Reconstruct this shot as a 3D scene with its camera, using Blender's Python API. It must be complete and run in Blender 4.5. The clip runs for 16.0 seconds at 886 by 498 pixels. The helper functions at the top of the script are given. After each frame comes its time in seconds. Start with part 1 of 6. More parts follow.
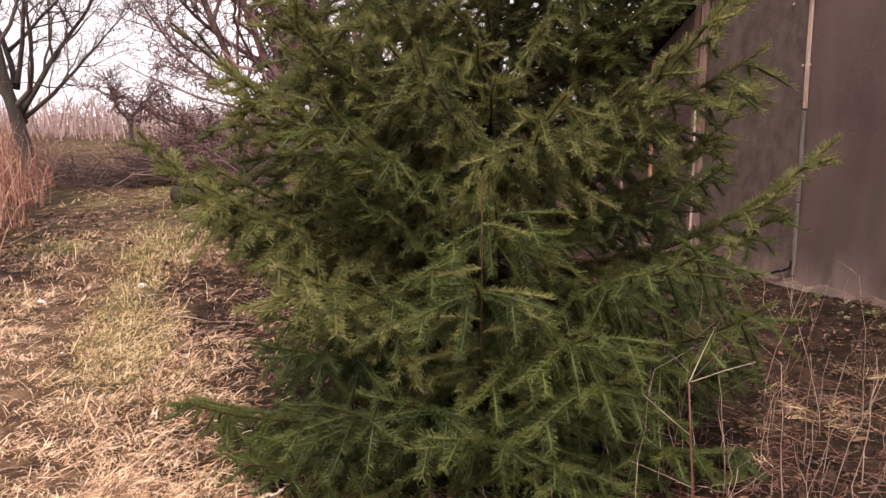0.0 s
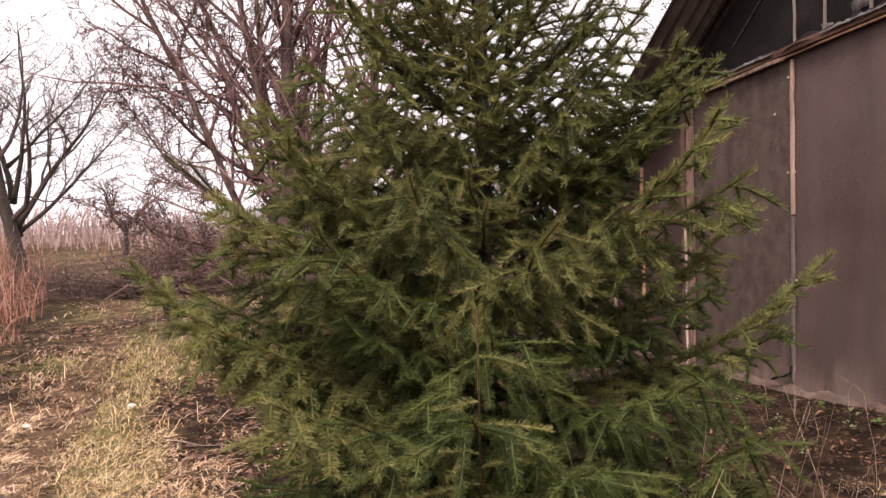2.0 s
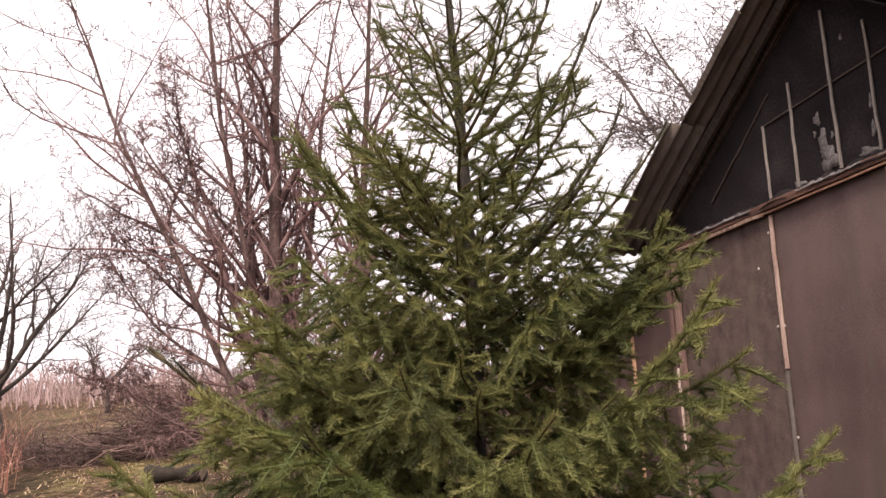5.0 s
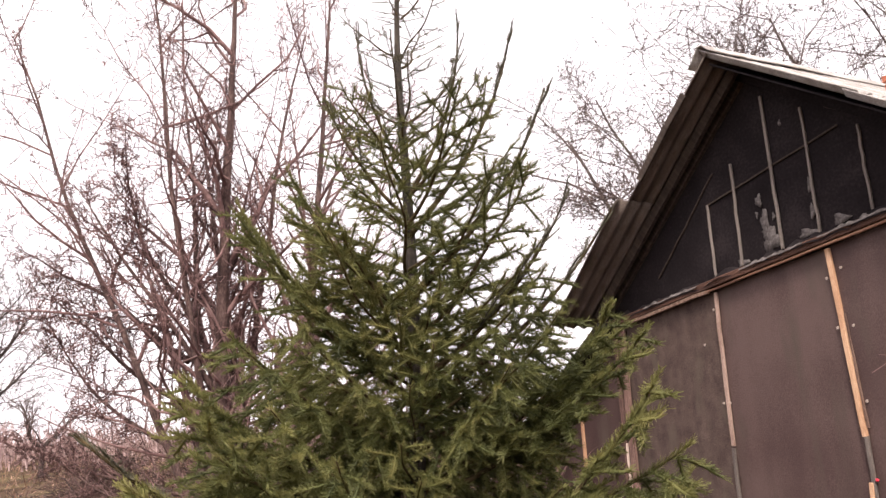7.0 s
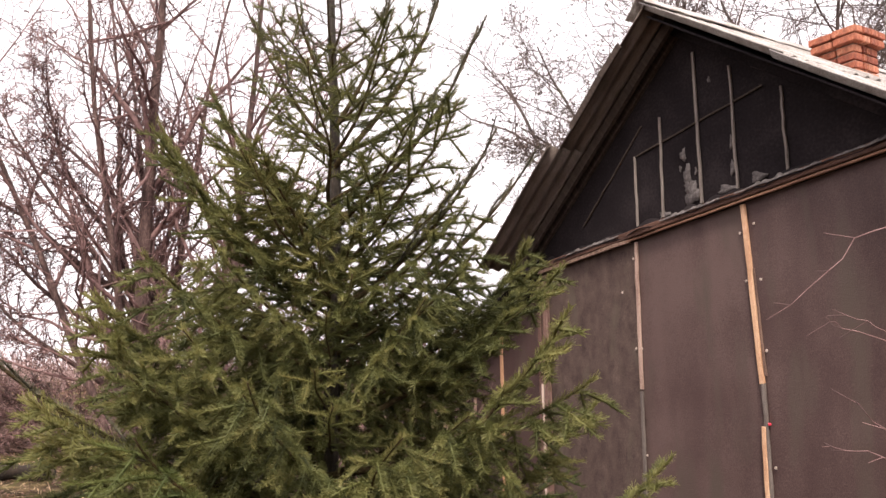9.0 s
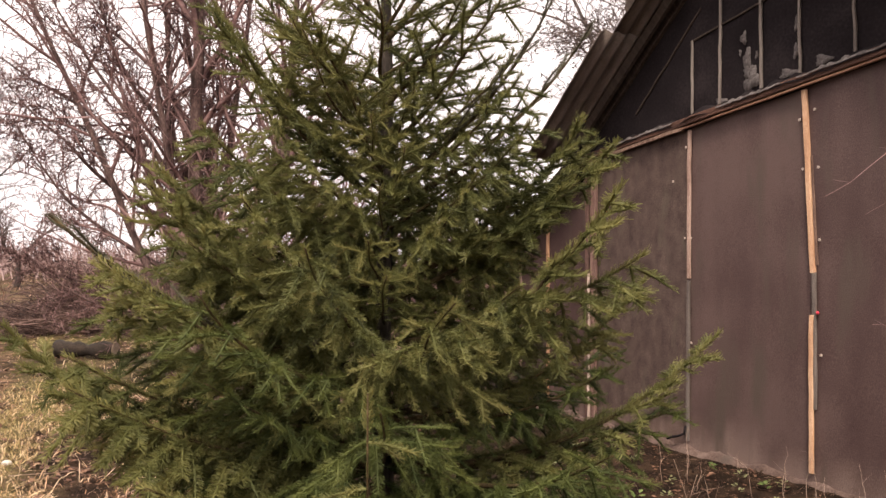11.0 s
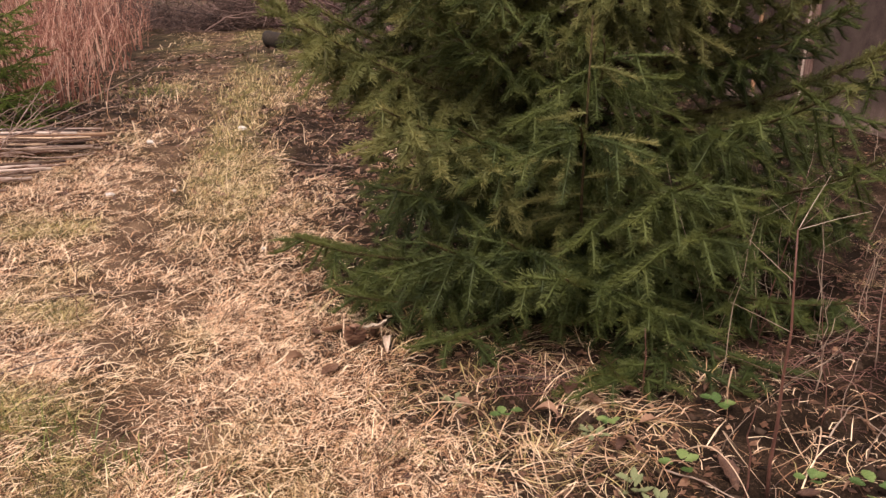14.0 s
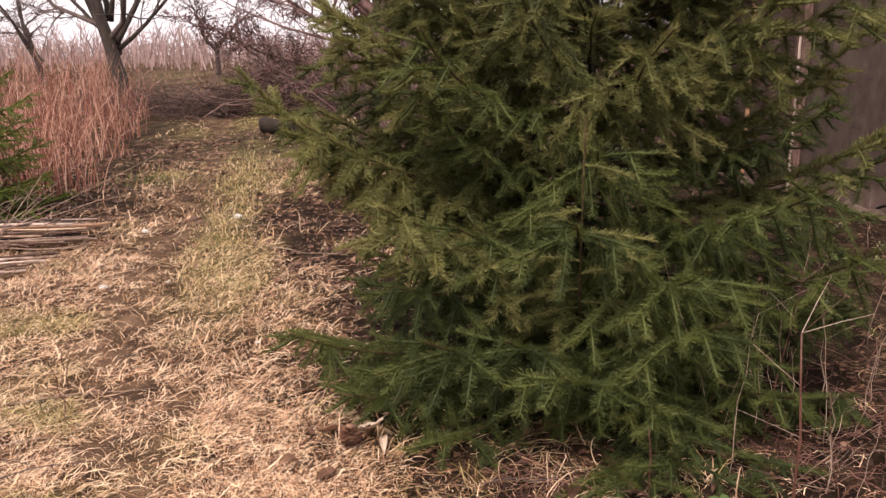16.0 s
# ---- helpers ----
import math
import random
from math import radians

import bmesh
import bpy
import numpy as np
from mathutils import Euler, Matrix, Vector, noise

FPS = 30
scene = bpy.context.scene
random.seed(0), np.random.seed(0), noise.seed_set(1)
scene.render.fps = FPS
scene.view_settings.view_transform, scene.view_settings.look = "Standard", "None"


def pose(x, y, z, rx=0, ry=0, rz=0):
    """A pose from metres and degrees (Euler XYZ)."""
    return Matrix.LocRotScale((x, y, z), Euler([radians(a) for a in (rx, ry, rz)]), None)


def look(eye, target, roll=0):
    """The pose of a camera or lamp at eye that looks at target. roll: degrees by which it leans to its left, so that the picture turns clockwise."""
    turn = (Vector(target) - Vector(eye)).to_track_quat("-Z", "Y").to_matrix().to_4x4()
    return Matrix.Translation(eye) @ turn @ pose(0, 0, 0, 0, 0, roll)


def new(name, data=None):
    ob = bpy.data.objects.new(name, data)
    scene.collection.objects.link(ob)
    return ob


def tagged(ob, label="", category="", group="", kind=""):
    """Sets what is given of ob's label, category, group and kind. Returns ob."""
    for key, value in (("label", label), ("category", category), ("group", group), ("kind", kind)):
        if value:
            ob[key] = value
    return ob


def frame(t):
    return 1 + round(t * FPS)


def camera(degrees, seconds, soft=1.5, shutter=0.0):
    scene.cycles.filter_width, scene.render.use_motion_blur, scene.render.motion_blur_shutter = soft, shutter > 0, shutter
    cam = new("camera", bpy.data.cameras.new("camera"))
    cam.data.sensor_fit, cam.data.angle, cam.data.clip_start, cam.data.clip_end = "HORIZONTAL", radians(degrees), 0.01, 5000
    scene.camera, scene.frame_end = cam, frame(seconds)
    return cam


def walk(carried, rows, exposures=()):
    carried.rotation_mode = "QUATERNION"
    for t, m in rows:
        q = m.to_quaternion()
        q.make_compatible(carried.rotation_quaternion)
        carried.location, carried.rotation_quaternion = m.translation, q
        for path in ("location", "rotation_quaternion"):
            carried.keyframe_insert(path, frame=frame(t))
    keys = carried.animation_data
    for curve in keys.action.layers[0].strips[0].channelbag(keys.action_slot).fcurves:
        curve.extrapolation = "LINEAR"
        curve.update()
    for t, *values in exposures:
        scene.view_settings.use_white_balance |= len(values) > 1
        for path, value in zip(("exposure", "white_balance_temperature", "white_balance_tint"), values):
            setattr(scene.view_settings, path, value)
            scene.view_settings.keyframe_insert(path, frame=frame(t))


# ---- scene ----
cam = camera(58.6, 16.0)
METRES, EYE, TILT, LEAN, TURN = 1.22, 1.5, -9.0, 0.3, 0.0
ROWS = [
    (0.0, 0.0, 0.0, 0.0, 0.0, 0.0, -0.0),
    (0.5, 0.0001, 0.0086, 0.0306, 0.01, 2.55, 0.25),
    (1.0, 0.0021, 0.011, 0.0517, -0.3, 4.21, 0.4),
    (1.5, 0.0017, 0.0205, 0.0707, -0.35, 5.76, 0.56),
    (2.0, 0.001, 0.0241, 0.0924, -0.33, 7.24, 1.22),
    (2.5, 0.0041, 0.0265, 0.1118, -0.69, 8.3, 1.66),
    (3.0, 0.0037, 0.0247, 0.1315, -1.24, 9.61, 1.91),
    (3.5, 0.0006, 0.0353, 0.1574, -1.03, 11.24, 2.06),
    (4.0, 0.0008, 0.043, 0.1888, -0.93, 13.09, 2.84),
    (4.5, -0.0034, 0.0419, 0.2245, -0.55, 15.56, 3.2),
    (4.7, -0.0044, 0.0419, 0.2365, -0.67, 16.38, 3.1),
    (6.8, 0.0271, 0.0447, 0.3422, -2.76, 21.75, 3.3),
    (7.0, 0.0371, 0.0437, 0.3442, -4.32, 21.73, 3.07),
    (7.5, 0.0672, 0.0403, 0.3433, -7.7, 21.62, 2.27),
    (8.0, 0.0853, 0.0357, 0.3397, -9.87, 21.35, 2.44),
    (8.5, 0.0835, 0.0295, 0.323, -9.89, 19.47, 2.04),
    (8.7, 0.0825, 0.0285, 0.315, -9.8, 18.66, 1.96),
    (10.8, 0.066, 0.0335, 0.223, -9.2, 10.18, 0.1),
    (11.0, 0.054, 0.0325, 0.215, -6.81, 9.98, 0.43),
    (11.5, -0.0337, 0.016, 0.1704, 2.18, 5.89, 1.11),
    (12.0, -0.0809, -0.017, 0.0635, 7.04, -5.08, 0.06),
    (12.5, -0.073, -0.0436, -0.0064, 8.46, -13.93, -0.86),
    (13.0, -0.059, -0.0522, -0.0405, 7.52, -13.13, -1.35),
    (13.5, -0.0513, -0.0493, -0.033, 6.92, -12.16, -0.88),
    (14.0, -0.0502, -0.0452, -0.0195, 6.22, -10.85, -0.85),
    (14.5, -0.051, -0.0417, -0.0101, 5.91, -10.03, -0.56),
    (15.0, -0.0548, -0.0329, 0.0081, 6.09, -8.64, -0.15),
    (15.5, -0.06, -0.022, 0.0215, 6.06, -7.32, -0.2),
    (16.0, -0.0581, -0.012, 0.0393, 5.78, -5.26, -0.15),
]
walk(cam, [(t, pose(0, 0, EYE, TILT, LEAN, TURN) @ pose(METRES * x, METRES * y, METRES * z, 90 + pitch, roll, yaw)) for t, x, y, z, yaw, pitch, roll in ROWS],
     exposures=[(0.0, 0.74, 6850, 18), (3.5, 0.87, 6850, 17), (7.0, 1.03, 6750, 16), (8.5, 1.03, 6750, 16), (11.0, 0.88, 7250, 17), (11.5, 0.90, 7100, 18), (12.0, 0.60, 7100, 19), (12.5, 0.48, 7100, 19), (16.0, 0.56, 6950, 19)])
SKY, SUN = 0.085, 2.6

# ---------------------------------------------------------------- world and light
world = bpy.data.worlds.new("overcast_sky")
scene.world = world
world.use_nodes = True
wn, wl = world.node_tree.nodes, world.node_tree.links
wn.clear()
sky = wn.new("ShaderNodeTexSky")
sky.sky_type, sky.sun_disc = "NISHITA", False
sky.sun_elevation, sky.sun_rotation = radians(52), radians(195)
sky.air_density, sky.dust_density, sky.ozone_density = 1.0, 6.0, 1.0
veil = wn.new("ShaderNodeHueSaturation")
veil.inputs["Saturation"].default_value = 0.10
cloud = wn.new("ShaderNodeMixRGB")
cloud.inputs[0].default_value, cloud.inputs[2].default_value = 0.75, (12.5, 12.1, 12.6, 1)
back = wn.new("ShaderNodeBackground")
back.inputs["Strength"].default_value = SKY
wout = wn.new("ShaderNodeOutputWorld")
wl.new(sky.outputs[0], veil.inputs["Color"])
wl.new(veil.outputs[0], cloud.inputs[1])
wl.new(cloud.outputs[0], back.inputs["Color"])
wl.new(back.outputs[0], wout.inputs[0])
lamp = bpy.data.lights.new("sun", "SUN")
lamp.energy, lamp.angle, lamp.color = SUN, radians(14), (1.0, 0.94, 0.86)
sun = new("sun", lamp)
sun.matrix_world = look((-7, -26, 40), (0, 4, 0))


# ---------------------------------------------------------------- materials
def material(name, ramp, scale=8.0, rough=0.85, bump=0.3, fine=60.0, stretch=(1, 1, 1), attr=None, attr_ramp=None,
             island=0.0, objvar=0.0, translucent=0.0, metal=0.0, stain=None, spec=0.5):
    """Noise at two scales through a colour ramp; attr blends towards attr_ramp; island and objvar vary brightness by piece."""
    m = bpy.data.materials.new(name)
    m.use_nodes = True
    n, l = m.node_tree.nodes, m.node_tree.links
    n.clear()
    out, bs = n.new("ShaderNodeOutputMaterial"), n.new("ShaderNodeBsdfPrincipled")
    tc, mp = n.new("ShaderNodeTexCoord"), n.new("ShaderNodeMapping")
    mp.inputs["Scale"].default_value = stretch
    l.new(tc.outputs["Object"], mp.inputs[0])
    a, b = n.new("ShaderNodeTexNoise"), n.new("ShaderNodeTexNoise")
    a.inputs["Scale"].default_value, a.inputs["Detail"].default_value = scale, 5
    b.inputs["Scale"].default_value, b.inputs["Detail"].default_value = fine, 4
    l.new(mp.outputs[0], a.inputs["Vector"]), l.new(mp.outputs[0], b.inputs["Vector"])
    mix = n.new("ShaderNodeMath")
    mix.operation = "MULTIPLY_ADD"
    mix.inputs[1].default_value = 0.45
    l.new(b.outputs[0], mix.inputs[0])
    half = n.new("ShaderNodeMath")
    half.operation, half.inputs[1].default_value = "MULTIPLY", 0.55
    l.new(a.outputs[0], half.inputs[0]), l.new(half.outputs[0], mix.inputs[2])

    def ramped(source, stops):
        r = n.new("ShaderNodeValToRGB")
        e = r.color_ramp.elements
        while len(e) < len(stops):
            e.new(0.5)
        for i, (pos, c) in enumerate(stops):
            e[i].position, e[i].color = pos, (*c, 1)
        l.new(source, r.inputs[0])
        return r.outputs[0]

    src = mix.outputs[0]
    if island:
        geo = n.new("ShaderNodeNewGeometry")
        add = n.new("ShaderNodeMath")
        add.operation, add.inputs[1].default_value = "MULTIPLY_ADD", island
        l.new(geo.outputs["Random Per Island"], add.inputs[0])
        sub = n.new("ShaderNodeMath")
        sub.operation, sub.inputs[1].default_value = "SUBTRACT", island / 2
        l.new(src, sub.inputs[0]), l.new(sub.outputs[0], add.inputs[2])
        src = add.outputs[0]
    if objvar:
        inf = n.new("ShaderNodeObjectInfo")
        add = n.new("ShaderNodeMath")
        add.operation, add.inputs[1].default_value = "MULTIPLY_ADD", objvar
        l.new(inf.outputs["Random"], add.inputs[0])
        sub = n.new("ShaderNodeMath")
        sub.operation, sub.inputs[1].default_value = "SUBTRACT", objvar / 2
        l.new(src, sub.inputs[0]), l.new(sub.outputs[0], add.inputs[2])
        src = add.outputs[0]
    col = ramped(src, ramp)
    for at, stops in ((attr, attr_ramp),) if attr and isinstance(attr, str) else zip(attr or (), attr_ramp or ()):
        an = n.new("ShaderNodeAttribute")
        an.attribute_name = at
        mx = n.new("ShaderNodeMixRGB")
        l.new(an.outputs["Fac"], mx.inputs[0]), l.new(col, mx.inputs[1]), l.new(ramped(src, stops), mx.inputs[2])
        col = mx.outputs[0]
    if stain:
        s = n.new("ShaderNodeTexNoise")
        s.inputs["Scale"].default_value, s.inputs["Detail"].default_value = stain[0], 6
        sm = n.new("ShaderNodeMapping")
        sm.inputs["Scale"].default_value = stain[3] if len(stain) > 3 else (1, 1, 1)
        l.new(tc.outputs["Object"], sm.inputs[0]), l.new(sm.outputs[0], s.inputs["Vector"])
        r = n.new("ShaderNodeMapRange")
        r.inputs[1].default_value, r.inputs[2].default_value = stain[1], stain[1] + 0.16
        l.new(s.outputs[0], r.inputs[0])
        mx = n.new("ShaderNodeMixRGB")
        mx.inputs[2].default_value = (*stain[2], 1)
        l.new(r.outputs[0], mx.inputs[0]), l.new(col, mx.inputs[1])
        col = mx.outputs[0]
    l.new(col, bs.inputs["Base Color"])
    bs.inputs["Roughness"].default_value, bs.inputs["Metallic"].default_value = rough, metal
    bs.inputs["Specular IOR Level"].default_value = spec
    if bump:
        bp = n.new("ShaderNodeBump")
        bp.inputs["Strength"].default_value, bp.inputs["Distance"].default_value = bump, 0.02
        l.new(mix.outputs[0], bp.inputs["Height"]), l.new(bp.outputs[0], bs.inputs["Normal"])
    if translucent:
        tr, ms = n.new("ShaderNodeBsdfTranslucent"), n.new("ShaderNodeMixShader")
        ms.inputs[0].default_value = translucent
        l.new(col, tr.inputs[0]), l.new(bs.outputs[0], ms.inputs[1]), l.new(tr.outputs[0], ms.inputs[2])
        l.new(ms.outputs[0], out.inputs[0])
    else:
        l.new(bs.outputs[0], out.inputs[0])
    return m


M = {}
# turf base kept dark brown: shade between the grass blades painted into it
M["ground"] = material("turf_and_soil", [(0.38, (0.012, 0.007, 0.004)), (0.48, (0.040, 0.022, 0.012)), (0.58, (0.095, 0.055, 0.031)), (0.70, (0.20, 0.125, 0.075))], 5.0, 0.95, 0.9, 150,
                       attr=("soil", "green", "worn"),
                       attr_ramp=([(0.38, (0.006, 0.0034, 0.0020)), (0.5, (0.020, 0.0115, 0.0070)), (0.62, (0.066, 0.040, 0.025))],
                                  [(0.38, (0.05, 0.042, 0.016)), (0.5, (0.15, 0.13, 0.05)), (0.62, (0.32, 0.27, 0.12))],
                                  [(0.38, (0.030, 0.017, 0.010)), (0.5, (0.10, 0.059, 0.036)), (0.64, (0.27, 0.172, 0.108))]), spec=0.1)
M["straw"] = material("dry_grass", [(0.16, (0.055, 0.021, 0.010)), (0.38, (0.27, 0.135, 0.070)), (0.58, (0.66, 0.385, 0.225)), (0.80, (0.96, 0.72, 0.50))], 1.2, 0.6, 0, 8,
                      attr="green", attr_ramp=[(0.15, (0.06, 0.055, 0.012)), (0.5, (0.25, 0.215, 0.060)), (0.85, (0.52, 0.42, 0.16))], island=1.05, translucent=0.15, spec=0.4)
M["greenblade"] = material("green_grass", [(0.25, (0.05, 0.075, 0.012)), (0.5, (0.13, 0.16, 0.03)), (0.75, (0.27, 0.27, 0.075))], 3, 0.6, 0, 20, island=0.5, translucent=0.3)
M["needle"] = material("spruce_needles", [(0.36, (0.0559, 0.0657, 0.024)), (0.46, (0.09, 0.101, 0.0338)), (0.56, (0.136, 0.14, 0.0464)), (0.68, (0.194, 0.187, 0.0655))], 2.2, 0.58, 0, 10,
                       attr="tip", attr_ramp=[(0.36, (0.117, 0.118, 0.0386)), (0.5, (0.183, 0.178, 0.0598)), (0.66, (0.266, 0.243, 0.0907))], objvar=0.16, translucent=0.30, spec=0.28)
# skirt needles: deeper green, with shade low in the tree painted in
M["needle_low"] = material("deep_green_shaded_needles", [(0.36, (0.0238, 0.0355, 0.00975)), (0.46, (0.0409, 0.0557, 0.0144)), (0.56, (0.0637, 0.08, 0.0201)), (0.68, (0.0933, 0.108, 0.0288))], 2.2, 0.58, 0, 10,
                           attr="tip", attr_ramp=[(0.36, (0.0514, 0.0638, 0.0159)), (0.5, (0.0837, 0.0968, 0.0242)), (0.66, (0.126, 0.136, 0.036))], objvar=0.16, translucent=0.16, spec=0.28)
M["needle_top"] = material("upper_spruce_needles", [(0.36, (0.05152, 0.04872, 0.0312)), (0.5, (0.08512, 0.08004, 0.0504)), (0.66, (0.1288, 0.1206, 0.0768))], 2.2, 0.62, 0, 10,
                           attr="tip", attr_ramp=[(0.36, (0.0896, 0.08236, 0.0576)), (0.5, (0.14, 0.1311, 0.0912)), (0.66, (0.1904, 0.181, 0.126))], objvar=0.16, translucent=0.25, spec=0.26)
M["needle_fresh"] = material("young_spruce_needles", [(0.36, (0.030, 0.050, 0.010)), (0.5, (0.068, 0.100, 0.018)), (0.66, (0.12, 0.16, 0.032))], 2.2, 0.65, 0, 10,
                             attr="tip", attr_ramp=[(0.36, (0.09, 0.11, 0.018)), (0.5, (0.16, 0.19, 0.035)), (0.66, (0.24, 0.26, 0.06))], objvar=0.16, translucent=0.14, spec=0.2)
M["spruce_bark"] = material("spruce_bark", [(0.35, (0.012, 0.009, 0.006)), (0.5, (0.030, 0.022, 0.016)), (0.65, (0.065, 0.05, 0.038))], 14, 0.9, 0.8, 70, (1, 1, 0.4))
M["twig_bark"] = material("spruce_twig_bark", [(0.35, (0.022, 0.015, 0.008)), (0.5, (0.052, 0.037, 0.018)), (0.65, (0.10, 0.072, 0.038))], 20, 0.9, 0, 80, spec=0.1)
M["bark"] = material("grey_brown_bark", [(0.3, (0.028, 0.019, 0.017)), (0.5, (0.066, 0.046, 0.040)), (0.7, (0.13, 0.096, 0.084))], 9, 0.9, 0.8, 60, (1, 1, 0.35), stain=(1.3, 0.58, (0.10, 0.10, 0.055)))
M["redtwig"] = material("reddish_twigs", [(0.3, (0.052, 0.025, 0.024)), (0.5, (0.125, 0.064, 0.060)), (0.7, (0.28, 0.17, 0.16))], 1.5, 0.8, 0, 12, island=0.5)
M["darktwig"] = material("dark_twigs", [(0.3, (0.040, 0.027, 0.024)), (0.5, (0.082, 0.057, 0.05)), (0.7, (0.15, 0.11, 0.098))], 1.5, 0.85, 0, 12, island=0.5)
M["cane"] = material("dry_canes", [(0.15, (0.040, 0.012, 0.009)), (0.42, (0.155, 0.050, 0.034)), (0.66, (0.34, 0.135, 0.092)), (0.90, (0.72, 0.44, 0.33))], 1.0, 0.7, 0, 8, island=0.5, objvar=0.6, translucent=0.1)
M["weed"] = material("dry_weed_stalks", [(0.3, (0.12, 0.068, 0.05)), (0.5, (0.27, 0.185, 0.14)), (0.7, (0.46, 0.36, 0.28))], 4, 0.75, 0, 30, island=0.6)
M["redweed"] = material("red_brown_stalk", [(0.3, (0.05, 0.018, 0.013)), (0.5, (0.10, 0.038, 0.026)), (0.7, (0.17, 0.08, 0.055))], 6, 0.6, 0.2, 50)
M["leaf"] = material("dead_leaf", [(0.25, (0.055, 0.022, 0.014)), (0.5, (0.15, 0.070, 0.040)), (0.75, (0.33, 0.185, 0.115))], 14, 0.6, 0.4, 70, objvar=0.45, island=0.4, translucent=0.15)
M["leafgreen"] = material("strawberry_leaf", [(0.3, (0.035, 0.075, 0.013)), (0.5, (0.10, 0.17, 0.04)), (0.7, (0.22, 0.29, 0.09))], 18, 0.5, 0.4, 60, objvar=0.3, island=0.4, translucent=0.2)
M["leafpale"] = material("mullein_leaf", [(0.3, (0.11, 0.13, 0.05)), (0.5, (0.20, 0.225, 0.10)), (0.7, (0.33, 0.33, 0.18))], 18, 0.7, 0.5, 60, island=0.3, translucent=0.15)
DUST = [(0.34, (0.085, 0.052, 0.042)), (0.5, (0.135, 0.090, 0.075)), (0.66, (0.20, 0.142, 0.12))]
M["felt"] = material("brown_roofing_felt", [(0.34, (0.034, 0.0175, 0.016)), (0.46, (0.054, 0.030, 0.0275)), (0.56, (0.070, 0.0415, 0.0375)), (0.68, (0.10, 0.064, 0.057))], 1.7, 0.62, 0.35, 130, (1.3, 1, 0.6), spec=0.32,
                     stain=(1.6, 0.52, (0.074, 0.053, 0.043), (2.4, 1, 0.45)), objvar=0.25, attr="dust", attr_ramp=DUST)
M["feltworn"] = material("worn_roofing_felt", [(0.34, (0.034, 0.021, 0.018)), (0.46, (0.066, 0.043, 0.037)), (0.58, (0.088, 0.061, 0.051)), (0.72, (0.15, 0.108, 0.09))], 7.0, 0.75, 0.5, 90, (1.2, 1, 0.8), spec=0.25,
                         stain=(2.6, 0.54, (0.088, 0.068, 0.053), (1.8, 1, 0.7)), attr="dust", attr_ramp=DUST)
M["rustwood"] = material("rusty_brown_beam", [(0.34, (0.028, 0.012, 0.008)), (0.5, (0.075, 0.032, 0.020)), (0.66, (0.17, 0.085, 0.055))], 4, 0.8, 0.6, 50, (0.6, 7, 7))
M["orangewood"] = material("orange_brown_lath", [(0.34, (0.06, 0.026, 0.015)), (0.5, (0.15, 0.070, 0.040)), (0.66, (0.30, 0.165, 0.10))], 4, 0.75, 0.4, 50, (0.6, 7, 7))
M["redboard"] = material("red_brown_board", [(0.36, (0.040, 0.018, 0.014)), (0.48, (0.12, 0.060, 0.048)), (0.58, (0.20, 0.115, 0.092)), (0.68, (0.33, 0.21, 0.165))], 5, 0.8, 0.8, 60, (9, 9, 0.5), objvar=0.15)
M["feltdark"] = material("black_roofing_felt", [(0.35, (0.009, 0.0066, 0.0074)), (0.5, (0.0145, 0.0112, 0.0122)), (0.65, (0.027, 0.021, 0.022))], 2.5, 0.9, 0.15, 40, spec=0.1)
M["freshwood"] = material("fresh_split_batten", [(0.3, (0.27, 0.12, 0.065)), (0.5, (0.50, 0.285, 0.165)), (0.7, (0.75, 0.53, 0.36))], 3, 0.6, 0.3, 45, (6, 6, 0.5), objvar=0.3)
M["palewood"] = material("pale_batten", [(0.34, (0.18, 0.105, 0.078)), (0.5, (0.38, 0.265, 0.215)), (0.66, (0.60, 0.47, 0.40))], 3, 0.7, 0.3, 45, (6, 6, 0.5), objvar=0.3)
M["oldwood"] = material("weathered_board", [(0.34, (0.045, 0.024, 0.017)), (0.5, (0.115, 0.064, 0.046)), (0.66, (0.25, 0.16, 0.118))], 4, 0.8, 0.5, 50, (7, 7, 0.5), objvar=0.25)
M["greywood"] = material("grey_batten", [(0.3, (0.07, 0.055, 0.048)), (0.5, (0.14, 0.115, 0.10)), (0.7, (0.26, 0.22, 0.19))], 4, 0.8, 0.4, 50, (7, 7, 0.5), objvar=0.25)
M["darkwood"] = material("dark_rafter", [(0.3, (0.022, 0.016, 0.013)), (0.5, (0.05, 0.037, 0.03)), (0.7, (0.10, 0.075, 0.06))], 4, 0.9, 0.4, 50, (7, 7, 0.5), spec=0.2)
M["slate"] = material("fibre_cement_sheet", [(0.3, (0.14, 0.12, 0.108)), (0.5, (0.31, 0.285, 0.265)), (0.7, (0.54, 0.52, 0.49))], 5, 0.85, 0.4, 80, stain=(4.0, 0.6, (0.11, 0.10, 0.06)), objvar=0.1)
# same sheet for the left slope, its underside's shade painted in browner and darker
M["slateshade"] = material("shaded_fibre_cement_sheet", [(0.3, (0.0612, 0.0449, 0.0367)), (0.5, (0.126, 0.0966, 0.0802)), (0.7, (0.216, 0.177, 0.153))], 5, 0.9, 0.4, 80, (0.4, 3, 1), stain=(4.0, 0.55, (0.07, 0.055, 0.04)), objvar=0.1)
M["brick"] = material("red_brick", [(0.3, (0.22, 0.058, 0.035)), (0.5, (0.40, 0.125, 0.068)), (0.7, (0.58, 0.26, 0.16))], 26, 0.9, 0.8, 110, objvar=0.4, stain=(9.0, 0.55, (0.20, 0.075, 0.05)))
